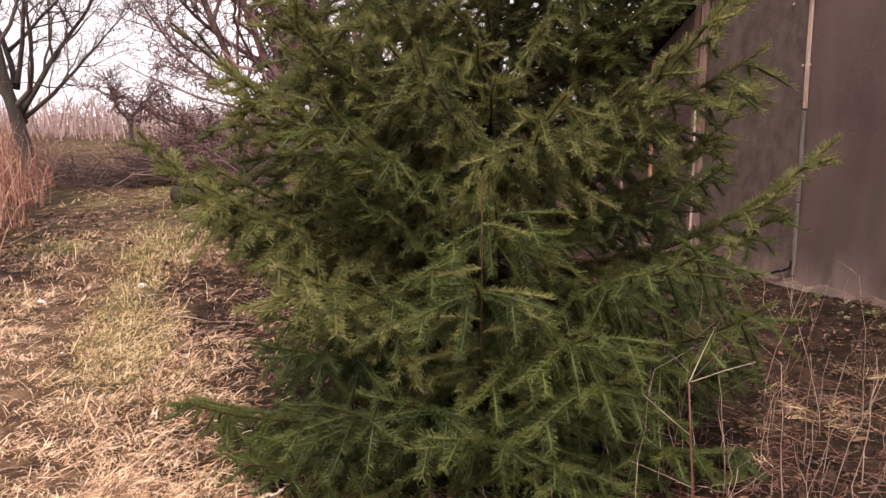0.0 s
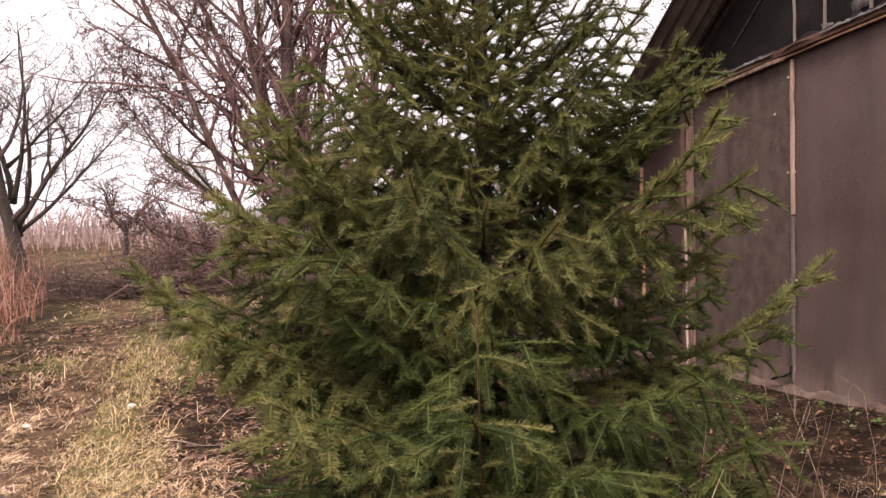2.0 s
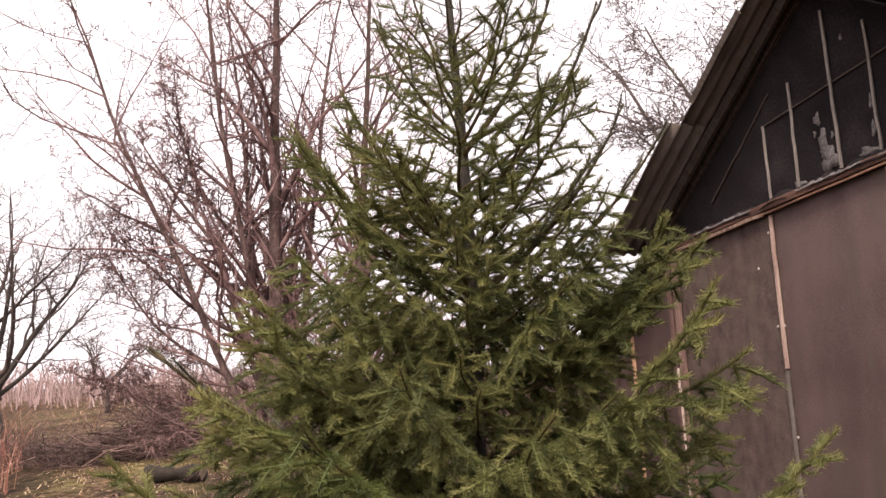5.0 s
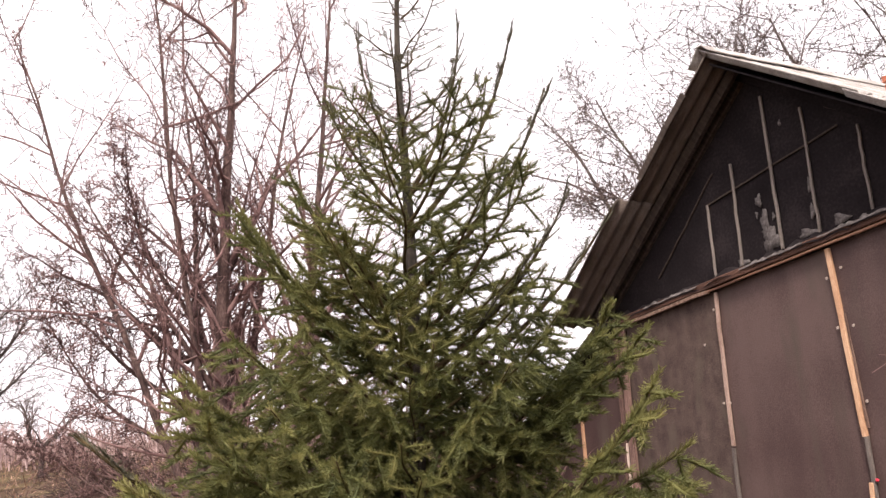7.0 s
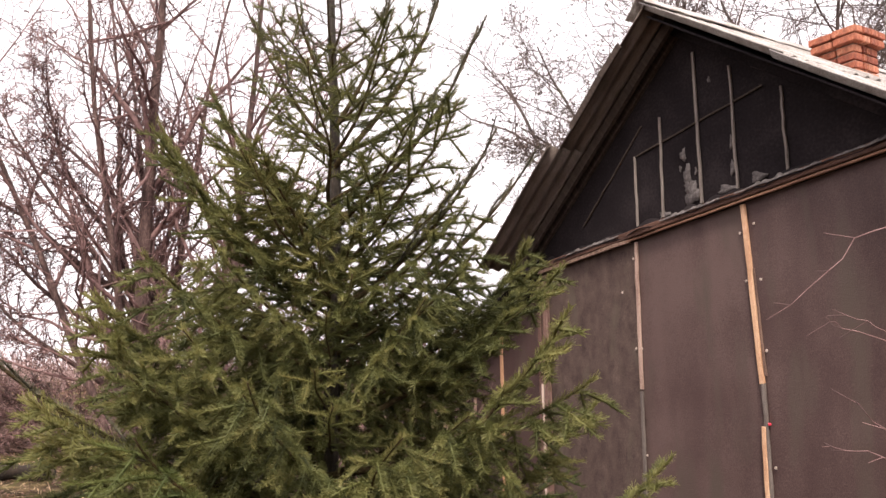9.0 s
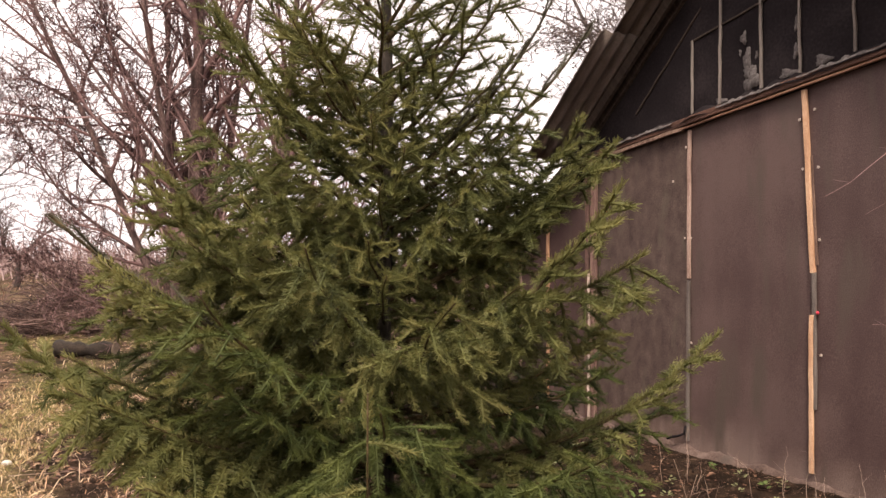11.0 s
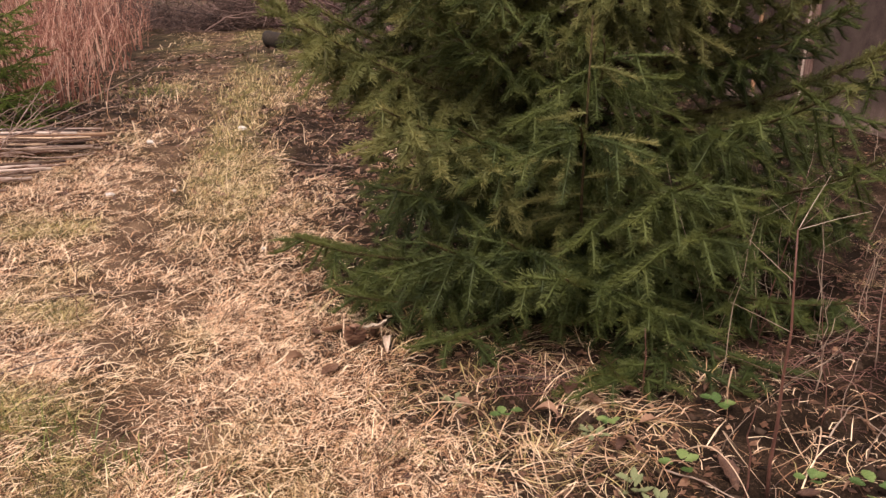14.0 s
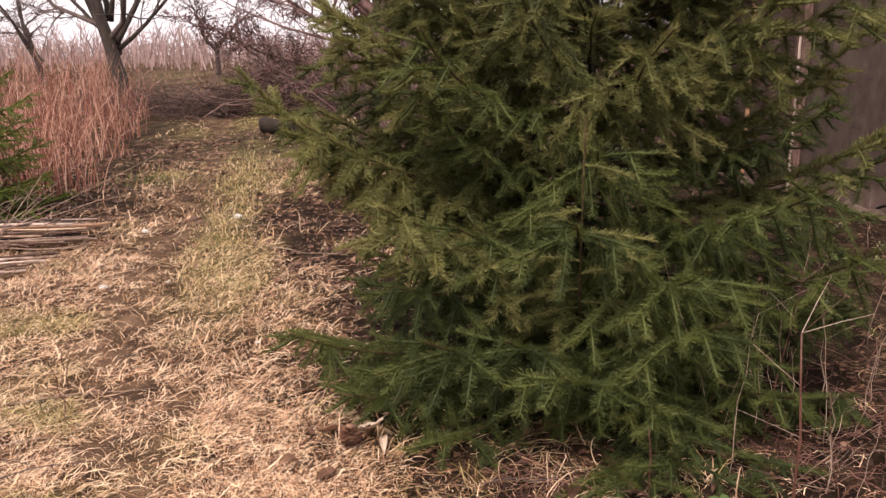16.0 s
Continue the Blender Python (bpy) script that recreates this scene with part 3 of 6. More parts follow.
# ragged pale edge of the torn underlay along the beam
for u0, u1 in ((-0.9, -0.1), (0.45, 1.15), (1.3, 2.1), (2.2, 3.2)):
    us = np.linspace(u0, u1, 40)
    hi = 0.012 + 0.022 * np.abs(wave(us, us * 0, 0.12, 64)) * np.sin(np.linspace(0, np.pi, 40)) ** 0.5
    lo = beam_z(us) + 0.062 + 0.006 * wave(us, us * 0, 0.2, 65)
    rag = Mesh()
    rag.add(np.concatenate([np.stack([us, np.full_like(us, -0.092), lo], -1), np.stack([us, np.full_like(us, -0.086), lo + hi], -1), np.stack([us, np.full_like(us, -0.080), lo + hi - 0.002], -1)]),
            [[k * 40 + i, k * 40 + i + 1, (k + 1) * 40 + i + 1, (k + 1) * 40 + i] for k in range(2) for i in range(39)])
    part("torn_edge", rag.build("torn_edge", [M["paper"]]), shed, label="ragged pale underlay edge")
# gable laths
for u, z1, w in ((0.05, 3.87, 0.022), (0.385, 4.17, 0.024), (0.85, 4.66, 0.027), (1.24, 4.40, 0.022), (1.73, 4.06, 0.022)):
    z0 = beam_z(u) + 0.13
    part("gable_lath", plank(-w / 2, w / 2, 0, 0.02, 0, z1 - z0, M["greywood"], rs, 0.003, 0.003, 8), shed, pose(u, 0.022, z0, 0, rs.uniform(-1, 1.0), 0), "thin grey lath")
for a, b in (((0.02, 3.86), (1.55, 4.12)), ((-0.75, 3.30), (0.15, 4.15)), ((1.45, 4.32), (2.75, 3.50))):
    ln = math.hypot(b[0] - a[0], b[1] - a[1])
    part("gable_lath", plank(0, ln, 0, 0.015, -0.008, 0.008, M["darkwood"], rs, 0.004, 0.002, 8, 0), shed, pose(a[0], 0.03, a[1], 0, -math.degrees(math.atan2(b[1] - a[1], b[0] - a[0])), 0), "thin dark stick")


def flake(u, z, w, h, seed):
    """A torn scrap of underlay with a ragged outline."""
    r = np.random.default_rng(seed)
    a = np.linspace(0, 2 * np.pi, 22, endpoint=False)
    rad = 0.5 * (0.75 + 0.35 * r.random(22)) * (1 + 0.25 * np.sin(3 * a + r.uniform(0, 6)))
    rim = np.stack([w * rad * np.cos(a), -0.001 + 0.002 * r.random(22), h * rad * np.sin(a)], -1)
    me = Mesh()
    v = np.concatenate([[[0, -0.001, 0]], rim, rim + [0, 0.006, 0]])
    me.add(v, [[1 + i, 1 + (i + 1) % 22, 23 + (i + 1) % 22, 23 + i] for i in range(22)], [[0, 1 + (i + 1) % 22, 1 + i] for i in range(22)])
    part("torn_underlay", me.build("torn_underlay", [M["paper"]]), shed, pose(u, 0.036, z), "torn light grey underlay")


for k, (u, z, w, h) in enumerate(((0.74, 3.36, 0.20, 0.24), (0.70, 3.55, 0.09, 0.22), (0.66, 3.74, 0.07, 0.12), (0.62, 3.62, 0.03, 0.06), (0.80, 3.56, 0.03, 0.07), (0.40, 3.23, 0.15, 0.06),
                                  (1.12, 3.33, 0.20, 0.08), (1.20, 3.50, 0.06, 0.12), (1.20, 3.72, 0.03, 0.13), (1.00, 4.35, 0.03, 0.06), (1.45, 3.37, 0.16, 0.09), (0.72, 3.44, 0.15, 0.12))):
    flake(u, z, w, h, 70 + k)


# corrugated roof: single sheets with their waves down the slope
def roof_sheet(width, length, mat, seed):
    waves, per = int(round(width / 0.15)), 6
    n = waves * per
    y = np.linspace(0, width, n + 1)
    x = np.linspace(0, length, 7)
    r = np.random.default_rng(seed)
    X, Y = np.meshgrid(x, y, indexing="ij")
    Z = 0.024 * np.cos(2 * np.pi * Y / 0.15) + 0.006 * wave(X, Y, 1.1, seed)
    X = X + (X > length * 0.9) * 0.012 * r.random(Y.shape)
    me = Mesh()
    i, j = np.meshgrid(np.arange(6), np.arange(n), indexing="ij")
    b = i * (n + 1) + j
    top, low = np.stack([X, Y, Z], -1).reshape(-1, 3), np.stack([X, Y, Z - 0.009], -1).reshape(-1, 3)
    me.add(np.concatenate([top, low]), np.concatenate([np.stack([b, b + n + 1, b + n + 2, b + 1], -1).reshape(-1, 4),
                                                       np.stack([b, b + 1, b + n + 2, b + n + 1], -1).reshape(-1, 4) + len(top),
                                                       [[k, k + 1, k + 1 + len(top), k + len(top)] for k in range(n)],
                                                       [[6 * (n + 1) + k + 1, 6 * (n + 1) + k, 6 * (n + 1) + k + len(top), 6 * (n + 1) + k + 1 + len(top)] for k in range(n)],
                                                       [[k * (n + 1) + n, (k + 1) * (n + 1) + n, (k + 1) * (n + 1) + n + len(top), k * (n + 1) + n + len(top)] for k in range(6)],
                                                       [[(k + 1) * (n + 1), k * (n + 1), k * (n + 1) + len(top), (k + 1) * (n + 1) + len(top)] for k in range(6)]]))
    return me.build("roof_sheet", [mat], smooth=True)


for sgn, slope, rows in ((-1, SL, 2), (1, SR, 3)):
    ang = math.degrees(math.atan(slope))
    for row in range(rows):
        for col in range(5):
            me = roof_sheet(1.13, 1.75, M["slateshade" if sgn < 0 else "slate"], 100 + row * 7 + col)
            s0 = row * 1.62
            ux, uz = s0 * math.cos(math.radians(ang)), s0 * math.sin(math.radians(ang))
            m = pose(RIDGE_U + sgn * (ux - 0.03), FRONT - (0.17 if sgn < 0 and row else 0.0) + col * 1.05 + rs.uniform(-0.015, 0.015), RIDGE_Z - uz + 0.02 * (rows - row) + 0.006 * (col % 2))
            turn = pose(0, 0, 0, 0, ang, 0) if sgn > 0 else pose(0, 1.13, 0, 0, 0, 180) @ pose(0, 0, 0, 0, ang, 0)
            part("roof_sheet", me, shed, m @ turn)
    # rafters and purlins under the overhang
    for d in ((-0.09, 0.03) if sgn < 0 else (0.02,)):
        ln = 3.1 if sgn < 0 else 4.6
        part("rafter", plank(0.02, ln, -0.025, 0.025, -0.14, -0.035, M["darkwood" if sgn < 0 else "feltdark"], rs, 0.003, 0.004, 6, 0), shed,
             pose(RIDGE_U, d, RIDGE_Z - 0.01) @ (pose(0, 0, 0, 0, ang, 0) if sgn > 0 else pose(0, 0, 0, 0, 0, 180) @ pose(0, 0, 0, 0, ang, 0)))
    for s in (0.25, 1.25, 2.2):
        uu = RIDGE_U + sgn * s * math.cos(math.radians(ang))
        part("purlin", plank(-0.03, 0.03, 0.06, BACK - 0.2, -0.03, 0.015, M["darkwood"], rs, 0.002, 0.004, 4, 1), shed, pose(uu, 0, roof_z(uu) - 0.05))
# black felt lining under the front overhang
part("soffit", plank(0.06, 4.4, FRONT + 0.05, 0.04, -0.055, -0.040, M["feltdark"], rs, 0.003, 0.002, 8, 0), shed, pose(RIDGE_U, 0, RIDGE_Z) @ pose(0, 0, 0, 0, math.degrees(math.atan(SR)), 0), "black felt lining of the overhang")
cap = Mesh()
ys = np.linspace(FRONT - 0.03, BACK, 14)
prof = [(-0.17, -0.125), (-0.09, -0.055), (-0.03, 0.03), (0.03, 0.03), (0.10, -0.045), (0.18, -0.10)]
cv = np.stack([np.stack([np.full_like(ys, RIDGE_U + a), ys, np.full_like(ys, RIDGE_Z + 0.07 + b) + 0.008 * wave(ys, ys, 0.8, 5)], -1) for a, b in prof], 0)
n = len(ys)
cap.add(cv.reshape(-1, 3), [[k * n + i, (k + 1) * n + i, (k + 1) * n + i + 1, k * n + i + 1] for k in range(5) for i in range(n - 1)])
cap_me = cap.build("ridge_cap", [M["slate"]])
rc = part("ridge_cap", cap_me, shed)
th = rc.modifiers.new("thickness", "SOLIDIFY")
th.thickness = 0.012
# a slipped sheet end and a board at the overhang
part("barge_board", plank(0.35, 1.3, -0.012, 0.012, -0.05, 0.03, M["darkwood"], rs, 0.004, 0.004, 6, 0), shed, pose(RIDGE_U, FRONT - 0.02, RIDGE_Z - 0.03) @ pose(0, 0, 0, 0, 0, 180) @ pose(0, 0, 0, 0, math.degrees(math.atan(SL)), 0))

# chimney, brick by brick
chimney = part("chimney", plank(1.435, 1.735, 1.045, 1.345, 3.9, 4.78, M["mortar"]), shed, label="red brick chimney with a corbelled cap")
brick_me = [plank(-0.122, 0.122, -0.058, 0.058, -0.031, 0.031, M["brick"], rs, 0.002, 0.006, 2, 0) for _ in range(4)]


def brick_course(z, grow, shift):
    lo_u, hi_u, lo_d, hi_d = 1.41 - grow, 1.76 + grow, 1.02 - grow, 1.37 + grow
    w, dpt = hi_u - lo_u, hi_d - lo_d
    for flip in (0, 1):
        for k in (-1, 1):
            run = w if flip == 0 else dpt - 0.24
            at = ((lo_d + 0.058) if k < 0 else (hi_d - 0.058)) if flip == 0 else ((lo_u + 0.058) if k < 0 else (hi_u - 0.058))
            nb = 2
            for b in range(nb):
                ln = run / nb
                c = (lo_u if flip == 0 else lo_d + 0.12) + ln * (b + 0.5) + (0.03 * shift if nb > 1 else 0) * (1 if b == 0 else -1) * 0
                p = (c, at, z) if flip == 0 else (at, c, z)
                o = part("brick", brick_me[(b + k + flip + shift) % 4], chimney, pose(*p, rs.uniform(-1, 1), rs.uniform(-1, 1), 90 * flip + rs.uniform(-1.5, 1.5)))
                o.scale = ((ln - 0.012) / 0.244, 1, 1)


for c in range(9):
    zc = 4.12 + 0.076 * c
    brick_course(zc, 0.0 if c < 7 else (0.045 if c == 7 else 0.055), c % 2)

# plinth with washed-up dust, and the low annex
pl = Mesh()
us = np.linspace(-3.5, 3.9, 160)
prof = [(0.03, 0.06), (-0.014, 0.045), (-0.024, 0.03), (-0.045, 0.008), (-0.09, -0.08)]
top = 0.026 * wave(us, us * 0, 0.4, 81) + 0.010 * wave(us, us * 0, 0.09, 86)
cv = np.stack([np.stack([us, np.full_like(us, y) - 0.014 * np.abs(wave(us, us * 0, 0.3, 82 + k)) - 0.008 * np.abs(wave(us, us * 0, 0.07, 92 + k)), np.full_like(us, z) + (top if k < 2 else top * 0.4)], -1) for k, (y, z) in enumerate(prof)], 0)
n = len(us)
pl.add(cv.reshape(-1, 3), [[k * n + i, k * n + i + 1, (k + 1) * n + i + 1, (k + 1) * n + i] for k in range(4) for i in range(n - 1)])
part("plinth", pl.build("plinth", [M["plinth"]], smooth=True), shed, label="low plinth with washed-up pale dust")
part("cable", (lambda k: (k.tube([(0.03, -0.035, 0.24), (0.03, -0.05, 0.17), (-0.02, -0.07, 0.14), (-0.09, -0.08, 0.12), (-0.16, -0.08, 0.09)], [0.012] * 5, 6), k.build("cable", [M["feltdark"]], smooth=True))[1])(Mesh()), shed)


def annex_top(u):
    return 2.84 + 0.62 * (u + 1.5)


part("annex_panel", sheet("annex_panel", lambda f, g: (-3.5 + f * 2.03, -0.05 + g * (annex_top(-3.5 + f * 2.03) - 0.02)), M["felt"], seed=90), shed, pose(0, 0.03, 0), "annex wall of brown felt")
for u, w, mt in ((-2.31, 0.045, "freshwood"), (-2.92, 0.04, "palewood")):
    part("batten", plank(-w / 2, w / 2, 0, 0.024, 0.1, annex_top(u) - 0.12, M[mt], rs, 0.004, 0.003, 8), shed, pose(u, 0.002, 0))
part("annex_roof", plank(-0.15, 2.5, -0.30, 4.5, -0.03, 0.03, M["feltdark"], rs, 0.004, 0.006, 8, 0), shed, pose(-3.55, 0, annex_top(-3.55) + 0.02, 0, -31.8, 0), "sloping black felt annex roof")
part("annex_wall", plank(-3.55, -3.47, 0.02, 4.4, -0.1, 1.58, M["feltdark"]), shed)


# ---------------------------------------------------------------- spruces
def needles(me, pts, per_m, rng, tip0, tip1, size=0.021, start=0.0, core=0.0052, wide=0.0014):
    """Needles combed to both sides and upwards along a shoot, over the close-packed lower needles that hide its twig."""
    m = len(pts)
    if core:
        i0 = int(start * (m - 1) + 0.5)
        tan = unit(pts[-1] - pts[0])
        a1 = unit(np.cross(tan, [0.2, 0.3, 0.9]))
        a2 = np.cross(tan, a1)
        fr = np.linspace(0, 1, m - i0)
        rad = core * rng.uniform(0.85, 1.15, len(fr)) * np.interp(fr, [0, 0.8, 1], [0.9, 1.0, 0.35])
        ring = pts[i0:, None] + rad[:, None, None] * np.stack([math.cos(k * 2.0944 + 0.5) * a1 + math.sin(k * 2.0944 + 0.5) * a2 for k in range(3)])[None]
        ft = [f for r0 in range(m - i0 - 1) for k in range(3) for f in ((r0 * 3 + k, r0 * 3 + (k + 1) % 3, r0 * 3 + 3 + k), (r0 * 3 + (k + 1) % 3, r0 * 3 + 3 + (k + 1) % 3, r0 * 3 + 3 + k))]
        me.add(ring.reshape(-1, 3), None, ft, tip=np.repeat(np.clip(tip0 + (tip1 - tip0) * fr ** 1.5, 0, 1) * 0.4, 3))
    seg = np.linalg.norm(np.diff(pts, axis=0), axis=1)
    cum = np.concatenate([[0], np.cumsum(seg)])
    n = int(cum[-1] * (1 - start) * per_m)
    if n < 2:
        return
    s = (start + (1 - start) * (np.arange(n) + rng.random(n)) / n) * cum[-1]
    p = np.stack([np.interp(s, cum, pts[:, k]) for k in range(3)], -1)
    i = np.clip(np.searchsorted(cum, s) - 1, 0, len(seg) - 1)
    t = (np.diff(pts, axis=0) / (seg[:, None] + 1e-9))[i]
    flat = np.cross(t, np.array([0.05, 0.08, 1.0]))
    flat /= np.linalg.norm(flat, axis=1)[:, None] + 1e-9
    up = np.cross(flat, t)
    a = np.where(rng.random(n) < 0.68, rng.normal(0.22, 0.42, n), rng.uniform(-0.5, 1.57, n))
    r = np.cos(a)[:, None] * flat * np.where(rng.random(n) < 0.5, 1, -1)[:, None] + np.sin(a)[:, None] * up
    f = s / cum[-1]
    d = (0.50 + 0.75 * f[:, None] ** 6 + rng.normal(0, 0.10, (n, 1))) * t + 0.88 * r
    p = p + r * core * 0.5
    w = np.cross(d, rng.normal(size=(n, 3)))
    w /= np.linalg.norm(w, axis=1)[:, None] + 1e-9
    ln = size * rng.uniform(0.8, 1.15, n)[:, None] * (1 - 0.25 * f[:, None] ** 4)
    half = wide * w
    q = p + d * ln
    blunt = (rng.random(n) < 0.5)[:, None]
    v = np.stack([np.where(blunt, p, p - half), np.where(blunt, q + half * 0.6, p + half), np.where(blunt, q - half * 0.6, q)], 1).reshape(-1, 3)
    tip = np.repeat(np.clip(tip0 + (tip1 - tip0) * f ** 1.5, 0, 1), 3)
    me.add(v, None, np.arange(3 * n).reshape(-1, 3), tip=tip)


def shoot(p, d, length, sag, rng, n=4):
    """A polyline that starts along d, sags, and turns up a little at its tip."""
    f = np.linspace(0, 1, n)[:, None]
    d = unit(d)
    bend = side(d, rng) * length * 0.12 * rng.normal()
    return p + d * length * f + np.array([0, 0, -1.0]) * length * sag * (f ** 1.7 - 0.35 * f ** 3.5) + bend * f * f


def spruce_branch(seed, L, sag, turn_up, per_m, n_lat, hang, needle_mat, bare=0.12, lat=0.44, gap=(0.050, 0.075), fat=1.0, power=2.2, twig=0.15, wide=0.0014, lift=0.1, green_axis=0.40, forward=(0.6, 0.9)):
    """One bough that grows along +x: axis, flat side shoots and their hanging twigs, all with needles. Returns the mesh and the axis's end."""
    rng = np.random.default_rng(seed)
    me = Mesh()
    s = np.linspace(0, 1, 14)
    axis = np.stack([L * s, 0.03 * L * wave(s, s * 0, 0.7, seed), L * (-sag * np.sin(np.pi * 0.62 * s) + turn_up * s ** power)], -1)
    size, core = 0.0215 * fat, 0.0052 * fat
    me.tube(axis, 0.0040 + 0.0105 * L * (1 - s) ** 1.2, 5, tip=0.0)
    needles(me, axis, per_m, rng, 0.1, 0.95, size=size, start=max(bare, green_axis), core=core, wide=wide)
    for k in range(n_lat):
        f = bare + (0.97 - bare) * ((k + rng.uniform(0, 0.7)) / n_lat)
        p = np.array([np.interp(f, s, axis[:, c]) for c in range(3)])
        t = unit(np.array([np.interp(min(f + 0.05, 1), s, axis[:, c]) - np.interp(max(f - 0.05, 0), s, axis[:, c]) for c in range(3)]))
        out = unit(np.cross(t, [0.0, 0.0, 1.0] if abs(t[2]) < 0.9 else [-1.0, 0.0, 0.2])) * (1 if k % 2 else -1)
        ll = (lat * L * (1 - f) ** 0.62 * rng.uniform(0.7, 1.15) + 0.10) * (0.6 + 0.4 * min(1, f / 0.3))
        pts = shoot(p, t * rng.uniform(*forward) + out + np.array([0, 0, rng.uniform(-0.10, 0.15) + lift]), ll, hang * rng.uniform(0.4, 1.2), rng, 6)
        young = rng.uniform(0.3, 0.9)
        me.tube(pts, np.linspace(0.0035, 0.0014, 6) * (0.7 + 0.5 * ll), 3, False, tip=0.0)
        needles(me, pts, per_m, rng, 0.1, young, size=size, start=0.05, core=core, wide=wide)
        q, flip = 0.045, 1
        while twig and q < ll - 0.05:
            g, flip = q / ll, -flip
            pp = np.array([np.interp(g * 5, range(6), pts[:, c]) for c in range(3)])
            tt = unit(pts[min(int(g * 5) + 1, 5)] - pts[int(g * 5)])
            o2 = unit(np.cross(tt, [0, 0, 1])) * flip
            sl = min(twig, 0.45 * (ll - q) + 0.05) * rng.uniform(0.65, 1.2)
            down = rng.uniform(-0.3, 0.0) if rng.random() < 0.6 else rng.uniform(-1.6, -0.8)
            tw = shoot(pp, tt * rng.uniform(0.7, 0.95) + o2 * 0.85 + np.array([0, 0, down * (0.2 + 1.5 * hang)]), sl, hang * rng.uniform(0.6, 1.4), rng, 4)
            needles(me, tw, per_m, rng, 0.05, young * rng.uniform(0.4, 0.9), size=size * 0.95, core=core, wide=wide)
            q += rng.uniform(*gap)
    return me.build("branch", [M["twig_bark"], needle_mat], split="tris"), axis[-1]


def bough_to(tree, h, goal, made, roll=0.0):
    """Hangs a bough on the trunk at height h, turned and scaled so that its end comes to goal, in the tree's own space."""
    me, end = made
    v = np.asarray(goal, float) - [0, 0, h]
    flat = math.hypot(v[0], v[1])
    rise = math.degrees(math.atan2(v[2], flat) - math.atan2(end[2], math.hypot(end[0], end[1])))
    az = math.degrees(math.atan2(v[1], v[0]) - math.atan2(end[1], end[0]))
    o = part("branch", me, tree, pose(0, 0, h, 0, 0, az) @ pose(0, 0, 0, 0, -rise, 0) @ pose(0, 0, 0, roll, 0, 0))
    k = float(np.linalg.norm(v) / np.linalg.norm(end))
    o.scale = (k, k, k)
    return o


def spruce_trunk(base, height, label, seed, trunk_r, needle_tag, tip_len):
    rng = np.random.default_rng(seed)
    tree = thing("spruce_tree", pose(*base), label, "tree")
    z = np.linspace(0, height, 30)
    tm = Mesh()
    tm.tube(np.stack([0.02 * wave(z, z * 0, 2.2, seed) * np.minimum(z, 1), 0.02 * wave(z, z * 0, 2.6, seed + 1) * np.minimum(z, 1), z - 0.05], -1),
            trunk_r * (1 - z / height) ** 0.9 + 0.004, 10, tip=0.0)
    part("trunk", tm.build("trunk", [M["spruce_bark"]], smooth=True), tree)
    lm = Mesh()
    top = np.array([[0.0, 0, height - tip_len], [0.004, 0, height - tip_len / 2], [0, 0.004, height]])
    lm.tube(top, [0.007, 0.006, 0.003], 5, tip=0.0)
    needles(lm, top, 420, rng, 0.2, 0.7, size=0.014, core=0.0)
    part("leader", lm.build("leader", [M["twig_bark"], M[needle_tag]], split="tris"), tree)
    return tree


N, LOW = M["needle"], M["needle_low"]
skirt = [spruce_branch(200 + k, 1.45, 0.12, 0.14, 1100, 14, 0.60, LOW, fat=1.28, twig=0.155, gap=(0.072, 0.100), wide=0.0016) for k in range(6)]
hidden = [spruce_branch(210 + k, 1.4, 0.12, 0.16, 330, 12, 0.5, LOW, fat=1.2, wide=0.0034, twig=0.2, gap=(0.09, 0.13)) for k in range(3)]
middle = [spruce_branch(220 + k, 1.3, 0.06, 0.13, 950, 13, 0.66, N, bare=0.07, lat=0.42, lift=-0.15, green_axis=0.25, fat=1.50, twig=0.175, gap=(0.078, 0.108), wide=0.0024) for k in range(5)]
short = [spruce_branch(230 + k, 0.7, 0.05, 0.14, 860, 9, 0.5, N, fat=1.38, twig=0.17, gap=(0.08, 0.11), wide=0.0021) for k in range(3)]
upper = [spruce_branch(240 + k, 1.05, 0.05, 0.18, 760, 10, 0.35, N, bare=0.10, lat=0.40, gap=(0.11, 0.16), fat=1.3, twig=0.15, green_axis=0.3, wide=0.0021) for k in range(5)]
top_sprays = [spruce_branch(250 + k, 0.7, 0.03, 0.16, 560, 6, 0.05, M["needle_top"], bare=0.15, lat=0.42, gap=(0.16, 0.24), fat=0.8, twig=0.09, wide=0.0017, forward=(0.3, 0.7)) for k in range(4)]
tall_arms = [spruce_branch(258 + k, 1.05, 0.04, 0.20, 560, 8, 0.0, M["needle_top"], bare=0.22, lat=0.32, gap=(0.16, 0.24), fat=0.8, twig=0.09, wide=0.0017, green_axis=0.2, forward=(0.3, 0.8)) for k in range(3)]
arms = [spruce_branch(270 + k, 1.75, 0.12, 0.20, 950, 15, 0.30, N, bare=0.18, lat=0.24, fat=1.62, twig=0.16, gap=(0.07, 0.10), wide=0.0026) for k in range(3)]
rising = [spruce_branch(280 + k, 1.4, 0.07, 0.12, 950, 12, 0.35, N, bare=0.25, lat=0.30, fat=1.62, twig=0.18, gap=(0.07, 0.10), green_axis=0.7, wide=0.0026) for k in range(3)]
upturned = spruce_branch(290, 1.75, 0.12, 0.62, 1100, 15, 0.22, N, bare=0.42, lat=0.34, power=4.5, fat=1.45, twig=0.13, gap=(0.09, 0.12), lift=-0.15, green_axis=0.93, forward=(0.1, 0.4), wide=0.0021)

